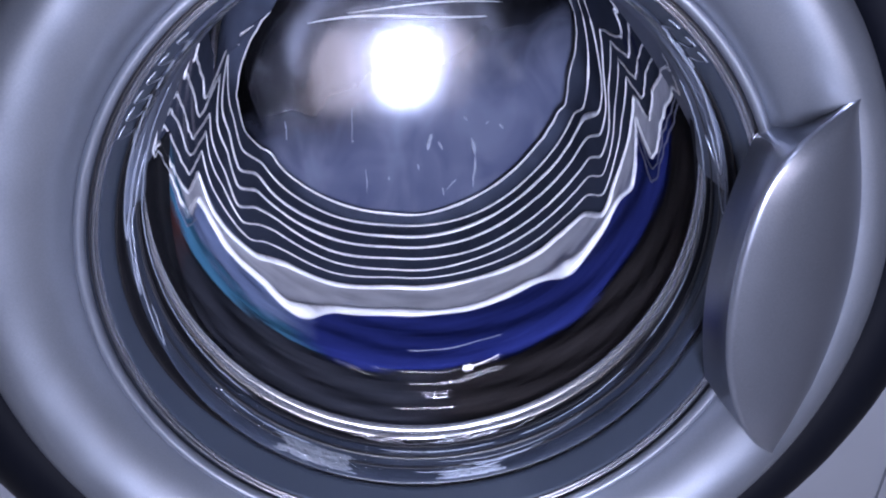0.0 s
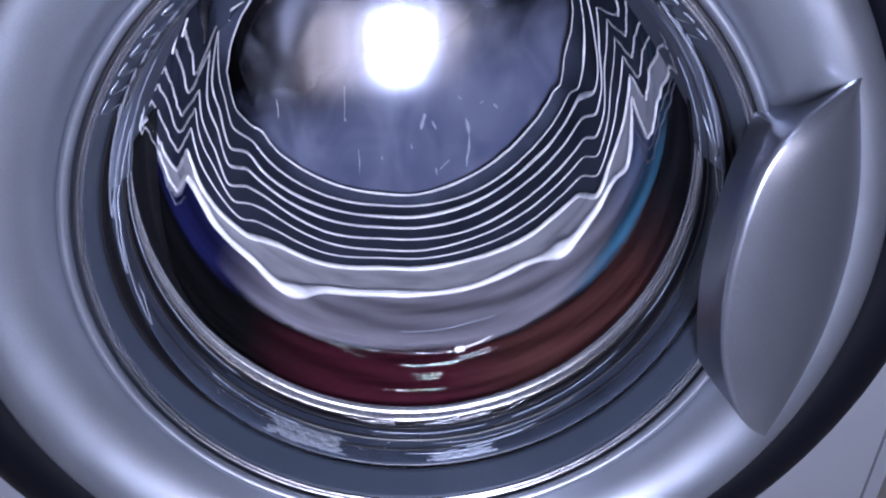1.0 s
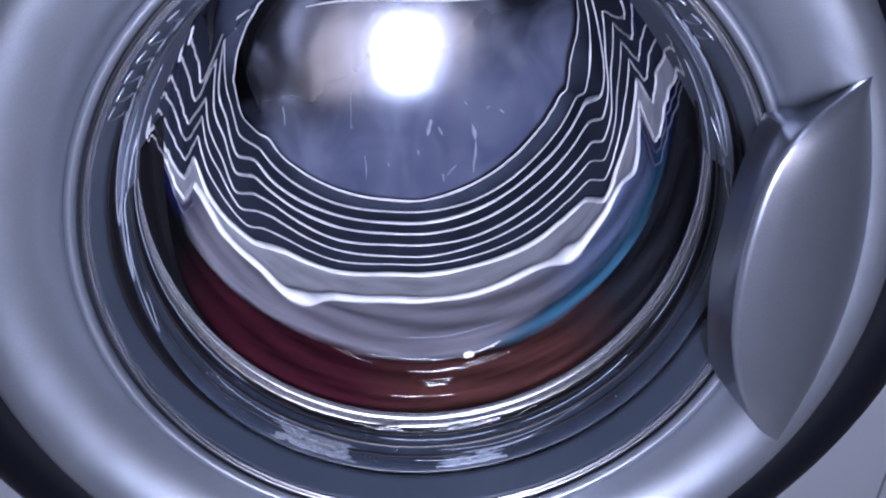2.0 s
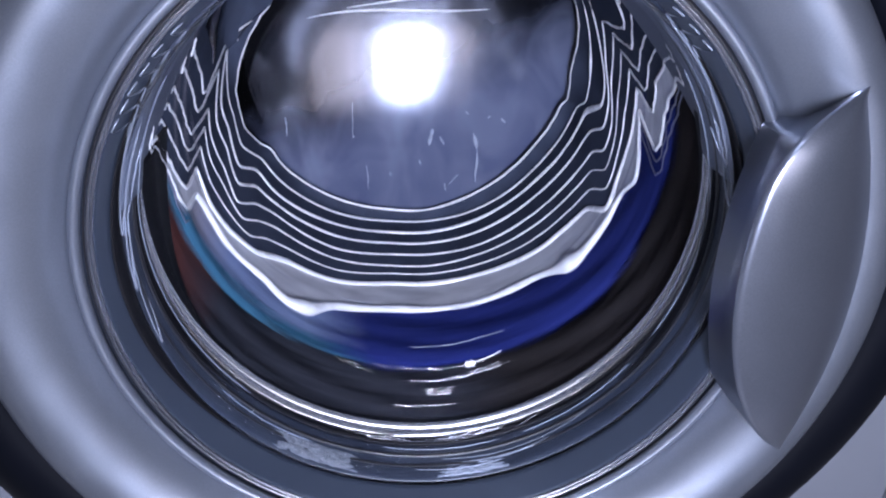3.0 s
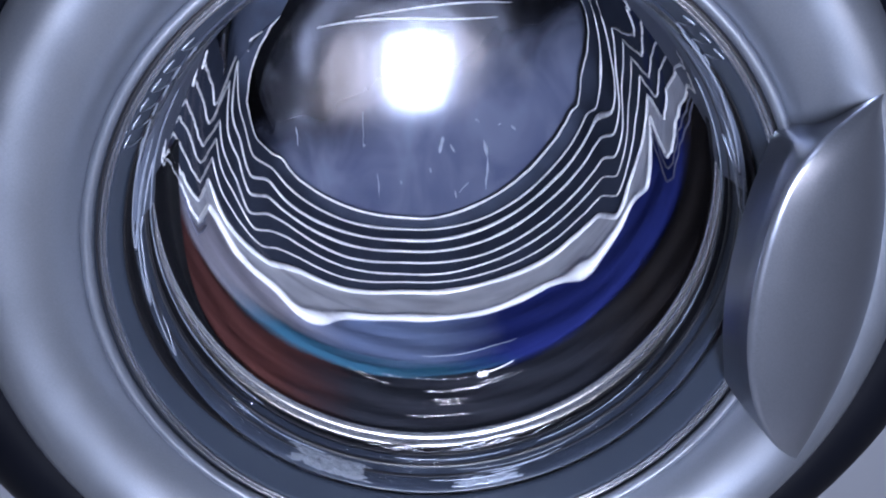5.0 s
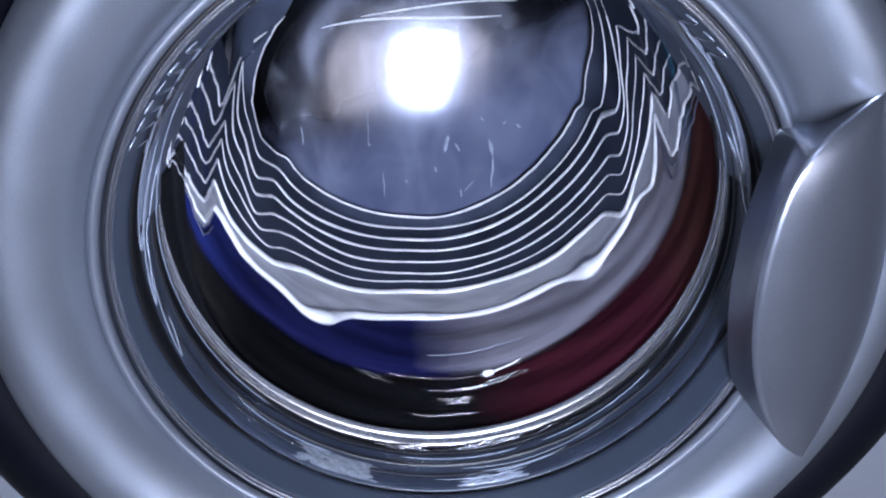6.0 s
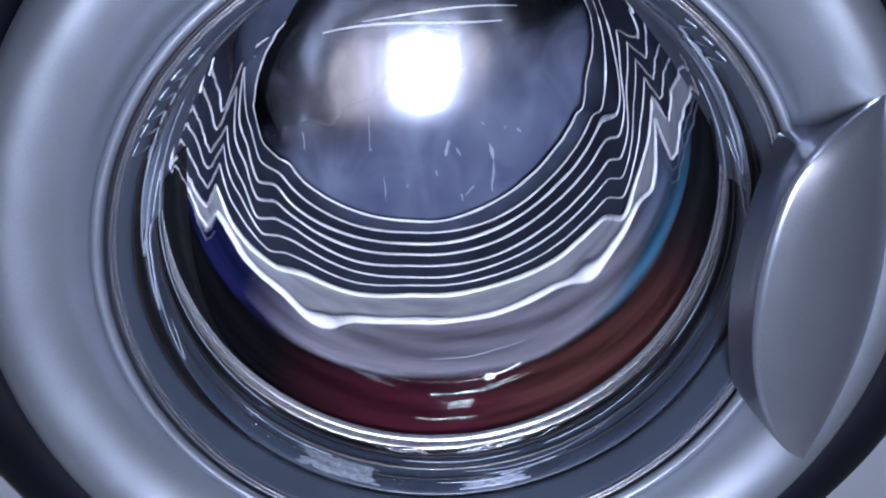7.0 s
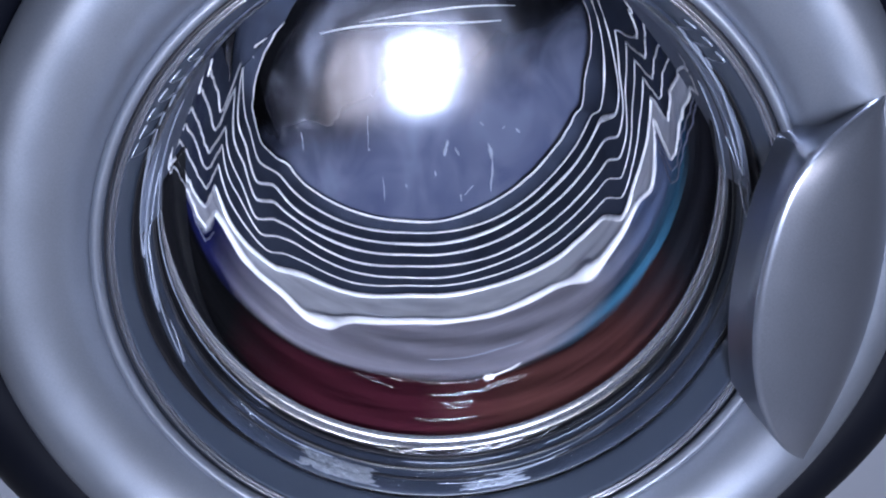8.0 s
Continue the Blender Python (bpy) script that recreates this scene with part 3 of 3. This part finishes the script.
def edge_cover(sign, a_front, a_back, y0, y1):
    """A dull sheet added for the glass bowl's thick edge; it covers the laundry."""
    verts, faces, na, ny = [], [], 30, 10
    for side in (0, 1):
        for i in range(na + 1):
            for k in range(ny + 1):
                v = k / ny
                start = a_front + (a_back - a_front) * v
                a = start + (172 - start) * i / na
                y = y0 + (y1 - y0) * v
                verts.append(round_about(sign * a, wall_r(y) - 0.0012 + 0.0015 * side, y))
    w, half = ny + 1, (na + 1) * (ny + 1)
    for i in range(na):
        for k in range(ny):
            q = (i * w + k, i * w + k + 1, (i + 1) * w + k + 1, (i + 1) * w + k)
            faces += [q, tuple(half + c for c in reversed(q))]
    part("edge_cover", mesh_of("edge_cover", verts, faces, DULL_BLUE), drum, "dull grey-blue sheet added in place of the glass bowl's edge")


edge_cover(-1, 95, 113, 0.087, 0.215)
edge_cover(1, 104, 126, 0.087, 0.215)



def mouth_shade(sign, a0, a1, wide):
    """A black sheet added at the drum mouth to paint the shade there."""
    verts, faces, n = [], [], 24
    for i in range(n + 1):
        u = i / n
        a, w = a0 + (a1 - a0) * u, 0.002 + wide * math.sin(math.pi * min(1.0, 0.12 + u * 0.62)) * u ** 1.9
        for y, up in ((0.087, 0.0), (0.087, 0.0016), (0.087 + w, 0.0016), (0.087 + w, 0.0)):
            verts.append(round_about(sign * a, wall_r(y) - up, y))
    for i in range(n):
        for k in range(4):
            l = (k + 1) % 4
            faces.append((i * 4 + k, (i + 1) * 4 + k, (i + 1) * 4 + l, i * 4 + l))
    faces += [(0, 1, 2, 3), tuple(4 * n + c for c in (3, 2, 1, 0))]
    part("shade_sheet", mesh_of("shade_sheet", verts, faces, SHADE_BLACK), gasket, "black sheet drawn as shade at the drum mouth")


mouth_shade(-1, 50, 99, 0.095)
mouth_shade(1, 84, 108, 0.012)

TILT = 10.6


def back_plate():
    """The tilted, faintly dished plate that closes the drum."""
    n, rings = 96, 8
    verts, faces = [(0, 0, 0)], [(0, 1 + i, 1 + (i + 1) % n) for i in range(n)]
    for k in range(1, rings + 1):
        for i in range(n):
            x, _, z = round_about(360 * i / n, 0.190 * k / rings, 0)
            verts.append((x, 0.0, z))
    for k in range(rings - 1):
        for i in range(n):
            j = (i + 1) % n
            faces.append((1 + k * n + i, 1 + k * n + j, 1 + (k + 1) * n + j, 1 + (k + 1) * n + i))
    me = mesh_of("back_plate", verts, faces, PLATE)
    ob = part("back_plate", me, drum, "tilted brushed steel back plate")
    ob.matrix_world = pose(0, 0.452 + math.tan(radians(TILT)) * 0.1735, 0, -TILT)
    so = ob.modifiers.new("thick", "SOLIDIFY")
    so.thickness, so.offset = 0.003, 0


back_plate()


def plate_streak(z0, x0, x1, size, wave):
    """A white bead that paints a reflected streak across the back plate."""
    n, count, verts, faces = 8, 60, [], []
    lean = math.tan(radians(TILT))
    for i in range(count + 1):
        u = i / count
        x = x0 + (x1 - x0) * u
        z = z0 + wave * math.sin(5.2 * u + 0.6) - 0.010 * (1 - u) ** 3
        y = 0.452 + lean * 0.1735 + z * lean - 0.0015
        w = size * (0.15 + 0.85 * math.sin(math.pi * u) ** 0.7)
        verts += [(x, y + w * math.cos(2 * math.pi * k / n) * 0.6, z + w * math.sin(2 * math.pi * k / n)) for k in range(n)]
    for i in range(count):
        for k in range(n):
            l = (k + 1) % n
            faces.append((i * n + k, (i + 1) * n + k, (i + 1) * n + l, i * n + l))
    faces += [tuple(range(n)), tuple(range(count * n, (count + 1) * n))]
    part("reflected_streak", mesh_of("reflected_streak", verts, faces, WHITE_GLEAM), drum, "white bead drawn as a reflected streak across the back plate")


plate_streak(0.040, -0.100, 0.085, 0.0016, 0.0022)
plate_streak(0.052, -0.060, 0.100, 0.0011, -0.0016)

# ---- the laundry, flung against the drum wall ----
WASH = []


def garment(name, mat, a0, a1, y0, y1, rise, label, seed):
    """A folded strip of cloth lying on the drum wall from angle a0 to a1."""
    rng = random.Random(seed)
    f1, f2, f3 = rng.uniform(0, 6), rng.uniform(0, 6), rng.uniform(0, 6)
    na, ny, verts, faces = max(6, int((a1 - a0) / 1.5)), 14, [], []
    for side in (0, 1):
        for i in range(na + 1):
            u = i / na
            a = a0 + (a1 - a0) * u
            for k in range(ny + 1):
                v = k / ny
                edge = min(1, 6 * v, 6 * (1 - v), 10 * u + 0.1, 10 * (1 - u) + 0.1)
                wob = 0.004 * math.sin(a * 0.11 + f1) + 0.003 * math.sin(a * 0.31 + f2)
                y = y0 + (y1 - y0) * v + wob * (1 if v > 0.5 else 0.4)
                fold = 0.0018 * math.sin(y * 190 + a * 0.13 + f2) + 0.0012 * math.sin(y * 420 - a * 0.2 + f3) + 0.001 * math.sin(a * 0.5 + f1)
                h = rise * math.sqrt(max(0, edge)) + fold * edge
                verts.append(round_about(a, wall_r(y) + 0.0098 - (0.0006 + h if side == 0 else 0.0003), y))
    w, half = ny + 1, (na + 1) * (ny + 1)
    for i in range(na):
        for k in range(ny):
            q = (i * w + k, i * w + k + 1, (i + 1) * w + k + 1, (i + 1) * w + k)
            faces += [q, tuple(half + c for c in reversed(q))]
    rim = [(i * w, (i + 1) * w) for i in range(na)] + [((i + 1) * w + ny, i * w + ny) for i in range(na)]
    rim += [(k + 1, k) for k in range(ny)] + [(na * w + k, na * w + k + 1) for k in range(ny)]
    faces += [(p, q, half + q, half + p) for p, q in rim]
    ob = part(name, mesh_of(name, verts, faces, mat))
    tagged(ob, label, "laundry", "laundry spinning in the drum")
    WASH.append(ob)


WHITE_C = cloth("white_cotton", (0.30, 0.285, 0.33), 0.7)
BLUE_C = cloth("blue_cotton", (0.021, 0.031, 0.16), 0.55)
SKY_C = cloth("sky_cotton", (0.20, 0.26, 0.42), 0.5)
TEAL_C = cloth("teal_cotton", (0.035, 0.115, 0.18), 0.3)
NAVY_C = cloth("navy_cotton", (0.012, 0.014, 0.07), 0.4)
RED_C = cloth("red_cotton", (0.066, 0.012, 0.021), 0.45)
RUST_C = cloth("rust_cotton", (0.105, 0.038, 0.034), 0.4)
BLACK_C = cloth("black_cotton", (0.006, 0.006, 0.007), 0.4)
GREY_C = cloth("charcoal_cotton", (0.036, 0.038, 0.048), 0.5)
BROWN_C = cloth("umber_cotton", (0.030, 0.026, 0.026), 0.6)
garment("shirt", WHITE_C, -48, 72, 0.163, 0.262, 0.0075, "crumpled off-white cotton shirt against the drum wall", 1)
garment("towel", TEAL_C, 48, 116, 0.157, 0.176, 0.0086, "crumpled teal towel against the drum wall", 2)
garment("shirt", SKY_C, 68, 113, 0.164, 0.262, 0.0075, "crumpled light blue shirt against the drum wall", 3)
garment("sweatshirt", BLUE_C, 109, 246, 0.160, 0.262, 0.0075, "crumpled deep blue sweatshirt against the drum wall", 4)
garment("trousers", NAVY_C, 243, 314, 0.161, 0.262, 0.0075, "crumpled navy trousers against the drum wall", 5)
garment("t_shirt", BLACK_C, 246, 327, 0.087, 0.166, 0.0065, "crumpled black t-shirt against the drum wall", 6)
garment("dress", RED_C, -35, 18, 0.087, 0.168, 0.0075, "crumpled dark red dress against the drum wall", 7)
garment("cardigan", RUST_C, 16, 72, 0.087, 0.165, 0.0065, "crumpled rust brown cardigan against the drum wall", 8)
garment("jeans", GREY_C, 70, 150, 0.087, 0.168, 0.0065, "crumpled charcoal jeans against the drum wall", 9)
garment("pullover", BROWN_C, 148, 248, 0.087, 0.164, 0.0065, "crumpled dark umber pullover against the drum wall", 10)

# ---- water, foam and painted glints ----
def patch(name, mat, a0, a1, y0, y1, r, high, label, category, seed):
    """A thin, ragged wet patch lying in the gasket."""
    na, ny, verts, faces = 44, 18, [], []
    for side in (0, 1):
        for i in range(na + 1):
            for k in range(ny + 1):
                u, v = i / na, k / ny
                rag = 0.10 * noise.noise((u * 7, seed, 0)) + 0.06 * noise.noise((u * 19, seed, 3))
                rug = 0.07 * noise.noise((v * 6, seed, 5))
                a, y = a0 + (a1 - a0) * (u + rug * (1 if u > 0.5 else -1)), y0 + (y1 - y0) * (v + rag * (v - 0.5) * 2)
                edge = min(1, 5 * min(u, 1 - u, v, 1 - v))
                h = high * edge * (0.6 + 0.5 * noise.noise((u * 12, v * 6, seed)) + 0.25 * noise.noise((u * 60, v * 30, seed)))
                verts.append(round_about(a, r - (max(0.0001, h) if side == 0 else -0.0006), y))
    w, half = ny + 1, (na + 1) * (ny + 1)
    for i in range(na):
        for k in range(ny):
            q = (i * w + k, i * w + k + 1, (i + 1) * w + k + 1, (i + 1) * w + k)
            faces += [q, tuple(half + c for c in reversed(q))]
    rim = [(i * w, (i + 1) * w) for i in range(na)] + [((i + 1) * w + ny, i * w + ny) for i in range(na)]
    rim += [(k + 1, k) for k in range(ny)] + [(na * w + k, na * w + k + 1) for k in range(ny)]
    faces += [(p, q, half + q, half + p) for p, q in rim]
    tagged(part(name, mesh_of(name, verts, faces, mat)), label, category)


patch("foam", FOAM, -37, -17, 0.029, 0.045, 0.1532, 0.0014, "patch of pale soap foam on the rubber gasket", "foam", 1)
patch("puddle", WET, 1, 17, 0.029, 0.038, 0.1531, 0.0008, "shining puddle of water in the gasket fold", "water", 2)


def beads(paths, sizes, name, label, mat):
    """Many small open beads in one mesh: water drops, and glints drawn as beads."""
    verts, faces, n = [], [], 5
    for path, size in zip(paths, sizes):
        start = len(verts)
        for i, (a, r, y) in enumerate(path):
            w = size * min(1, 0.25 + 0.75 * min(i, len(path) - 1 - i))
            for k in range(n):
                c = 2 * math.pi * k / n
                verts.append(round_about(a, r + w * math.cos(c), y + w * math.sin(c)))
        for i in range(len(path) - 1):
            for k in range(n):
                l = (k + 1) % n
                faces.append((start + i * n + k, start + (i + 1) * n + k, start + (i + 1) * n + l, start + i * n + l))
    tagged(part(name, mesh_of(name, verts, faces, mat)), label, "water", kind="stuff")


def dome_y(r):
    return float(np.interp(r, [p[0] for p in reversed(DOME)], [p[1] for p in reversed(DOME)])) - 0.0002


rng = random.Random(5)
# Thin beads paint the arcs of light reflected by the glass.
arcs = [(-37, -20, 0.094), (-24, -16, 0.0885), (-33, -26, 0.0925), (-9, 14, 0.0955), (2, 30, 0.0945), (12, 26, 0.0925), (-5, 8, 0.101), (-3, 7, 0.1025), (-2, 6, 0.1045), (-6, 8, 0.112), (-12, -4, 0.1125), (-16, 30, 0.0875)]
paths, sizes = [], []
for a0, a1, r in arcs:
    paths.append([(a0 + (a1 - a0) * k / 12, r + 0.0006 * noise.noise((k * 0.7, r * 900, 1)), dome_y(r)) for k in range(13)])
    sizes.append(rng.uniform(0.00006, 0.00012))
beads(paths, sizes, "glint_streaks", "fine beads drawn as glints on the door glass", STEEL)
# A white star of beads paints the lamp's reflection in the glass.
paths, sizes = [], []
for k in range(5):
    paths.append([(14.4 + 0.9 * j * math.cos(k * 0.63 + 0.2), 0.0872 + 0.0013 * j * math.sin(k * 0.63 + 0.2), dome_y(0.087) - 0.0004) for j in (-2.5, -1, 0, 1, 2.5)])
    sizes.append(0.0008)
paths.append([(16.0 + 1.5 * j, 0.0868 - 0.00002 * j * j, dome_y(0.086) - 0.0002) for j in range(9)])
sizes.append(0.0003)
beads(paths, sizes, "lamp_glint", "white beads drawn as the lamp's glint on the door glass", WHITE_GLEAM)


def plate_drips(runs):
    """Dried drips on the tilted back plate: x, upper and lower height, slant and half width of each."""
    verts, faces, n, lean = [], [], 6, math.tan(radians(TILT))
    for x, z0, z1, slant, size in runs:
        start, count = len(verts), 10
        for i in range(count + 1):
            u = i / count
            z = z0 + (z1 - z0) * u
            w = size * (0.25 + 0.75 * math.sin(math.pi * min(1.0, 0.08 + u * 0.9))) * (1 + 0.7 * noise.noise((z * 160, x * 90, 1)))
            cx = x + slant * u + 0.0012 * noise.noise((z * 90, x * 50, 3))
            y = 0.452 + lean * (0.1735 + z) - 0.0018
            verts += [(cx + w * math.cos(2 * math.pi * k / n), y - 0.0006 * math.sin(2 * math.pi * k / n), z) for k in range(n)]
        for i in range(count):
            for k in range(n):
                l = (k + 1) % n
                faces.append((start + i * n + k, start + (i + 1) * n + k, start + (i + 1) * n + l, start + i * n + l))
    tagged(part("dried_drips", mesh_of("dried_drips", verts, faces, DRIP)), "pale dried drips on the steel back plate", "stain", kind="stuff")


plate_drips([(0.070, -0.085, -0.104, 0.005, 0.0022), (0.075, -0.104, -0.137, -0.003, 0.0013), (0.026, -0.080, -0.097, -0.004, 0.0024), (0.034, -0.088, -0.097, 0.004, 0.0015), (0.053, -0.129, -0.140, -0.010, 0.0012),
             (0.038, -0.138, -0.146, 0.002, 0.0011), (0.100, -0.070, -0.075, 0.004, 0.0016), (0.088, -0.067, -0.070, -0.003, 0.0012), (-0.128, -0.066, -0.085, 0.001, 0.0006), (-0.0445, -0.117, -0.143, 0.001, 0.0006),
             (-0.0575, -0.052, -0.089, -0.001, 0.0004), (0.012, -0.112, -0.118, 0.001, 0.0008), (-0.020, -0.125, -0.129, 0.001, 0.0007), (-0.0575, -0.086, -0.088, 0.0, 0.0009), (0.062, -0.062, -0.066, 0.003, 0.0011)])


def reflection_arc(a0, a1, y, rise, wave, seed):
    """A pale streak drawn over the laundry as a reflection in the glass."""
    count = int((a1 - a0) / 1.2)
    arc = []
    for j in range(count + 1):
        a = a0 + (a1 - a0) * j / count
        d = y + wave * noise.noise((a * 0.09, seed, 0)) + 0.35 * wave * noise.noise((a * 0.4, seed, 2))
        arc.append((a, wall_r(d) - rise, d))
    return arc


# Pale beads paint reflections of the door glass; no water lies here.
paths = [reflection_arc(-4, 24, 0.1655, 0.0112, 0.003, 2), reflection_arc(-24, 22, 0.2225, 0.0122, 0.003, 5)]
beads(paths, [0.0003, 0.0002], "glint_streaks", "pale beads drawn as reflections over the spinning laundry", PAINTED_GLINT)
paths, sizes = [], []
for k in range(52):
    a, y, r = rng.gauss(2, 15), rng.uniform(0.056, 0.066), 0.1545
    run, turn = rng.uniform(0.5, 3.5), rng.uniform(-1, 1)
    paths.append([(a + run * j, r + 0.0005 * rng.uniform(-1, 1), y + 0.0006 * turn * j + 0.0012 * math.sin(j * 1.7 + k)) for j in range(5)])
    sizes.append(rng.uniform(0.00015, 0.0006))
for k in range(90):
    a, y = rng.uniform(-60, 60), rng.uniform(0.032, 0.058)
    paths.append([(a + 0.2 * j, fold_r(y) - 0.0002, y + 0.0003 * j * rng.uniform(-1, 1)) for j in range(3)])
    sizes.append(rng.uniform(0.0002, 0.00045))
for k in range(40):
    a, y0 = rng.gauss(0, 26), rng.uniform(0.0475, 0.052)
    paths.append([(a + 0.25 * j * rng.uniform(-1, 1), fold_r(y0 + 0.0016 * j) - 0.0002, y0 + 0.0016 * j) for j in range(4)])
    sizes.append(rng.uniform(0.0001, 0.00025))
for k in range(110):
    a, y = rng.gauss(-27, 5.5), rng.uniform(0.029, 0.046)
    paths.append([(a + 0.12 * j, 0.1517, y + 0.0002 * j) for j in range(3)])
    sizes.append(rng.uniform(0.00012, 0.00032))
beads(paths, sizes, "water_drops", "small gleaming water drops and trickles along the gasket", STEEL)

# ---- the unseen lamps, added behind and above the camera ----
# Housing and stand are made up; panel and strip glow for the plate's reflections.
lamp = tagged(new("led_lamp"), "unseen black LED lamp, added with a glowing panel", "lamp")
lamp.matrix_world = look(LAMP, AIM)
box("housing", (-0.225, -0.10, 0.008), (0.255, 0.10, 0.035), LAMP_BODY, lamp, bevel=0.004)
box("reflection_panel", (-0.215, -0.09, 0.004), (0.245, 0.09, 0.0078), PANEL_GLOW, lamp, "glowing panel added for the plate's pale reflection")
box("tube", (-0.15, 0.114, 0.004), (0.15, 0.123, 0.02), STRIP_GLOW, lamp, "thin glowing strip added for a reflected streak")
for tx in (-0.12, 0.12):
    box("bracket", (tx - 0.006, 0.09, 0.012), (tx + 0.006, 0.12, 0.02), LAMP_BODY, lamp)
pole = box("pole", (LAMP.x - 0.012, LAMP.y - 0.075, FLOOR_Z + 0.015), (LAMP.x + 0.012, LAMP.y - 0.051, LAMP.z + 0.02), LAMP_BODY)
base = box("base", (LAMP.x - 0.15, LAMP.y - 0.21, FLOOR_Z), (LAMP.x + 0.15, LAMP.y + 0.09, FLOOR_Z + 0.018), LAMP_BODY)
for ob in (pole, base):
    ob.parent = lamp
    ob.matrix_parent_inverse = look(LAMP, AIM).inverted()

# Body for the added overhead fill.
fill_lamp = tagged(new("fill_lamp"), "round lamp on a thin stem, added unseen as overhead fill", "lamp")
fill_lamp.matrix_world = look(FILL_LAMP, (0, -0.1, 0))
part("shade", mesh_of("shade", *revolved([(0.00002, 0.004), (0.22, 0.004), (0.235, 0.03), (0.22, 0.06), (0.00002, 0.07)], 48), LAMP_BODY), fill_lamp).matrix_basis = pose(0, 0, 0, 90)
stem = box("stem", (FILL_LAMP.x - 0.012, FILL_LAMP.y - 0.06, FILL_LAMP.z + 0.05), (FILL_LAMP.x + 0.012, FILL_LAMP.y - 0.036, 2.1), LAMP_BODY)
stem.parent = fill_lamp
stem.matrix_parent_inverse = look(FILL_LAMP, (0, -0.1, 0)).inverted()

# ---- what moves ----
# The drum's turn in degrees, every tenth of a second in three stretches.
TURNS = (
    (0.0, (145, 215, 0, 103, 185, 340, 78, 170, 140, 210, 0, 108, 190, 340, 83, 170, 315, 40)),
    (2.8, (230, 15, 135, 93, 190, 335, 83, 175, 335, 98, 180, 340, 103, 195, 0, 330, 83, 175, 325, 78)),
    (5.8, (45, 160, 310, 68, 155, 335, 93, 190, 5, 325, 88, 190, 0, 118, 215, 10, 140, 240, 30, 155, 315, 220, 12)),
)


def motions():
    known = []
    for start, turns in TURNS:
        for k, p in enumerate(turns):
            t = round(start + 0.1 * k, 1)
            if known:
                t1, p1 = known[-1]
                step = (p - p1) % 360
                if t - t1 > 0.15:
                    step += 360 * round((1130 * (t - t1) - step) / 360)
                elif step > 255:
                    step -= 360
                p = p1 + step
            known.append((t, p))
    keyed = known[:1]
    for (t0, p0), (t1, p1) in zip(known, known[1:]):
        if t1 - t0 < 0.15 and p1 - p0 < 40:
            keyed += [(t0 + 1 / 30, p0 + 21), (t1 - 1 / 30, p1 - 21)]
        keyed.append((t1, p1))
    times = [f / 30 for f in range(0, 241)]
    angles = np.interp(times, [t for t, _ in keyed], [p for _, p in keyed])
    rows = [(t, pose(0, 0, 0, 0, float(p), 0)) for t, p in zip(times, angles)]
    for ob in WASH:
        walk(ob, rows)


motions()
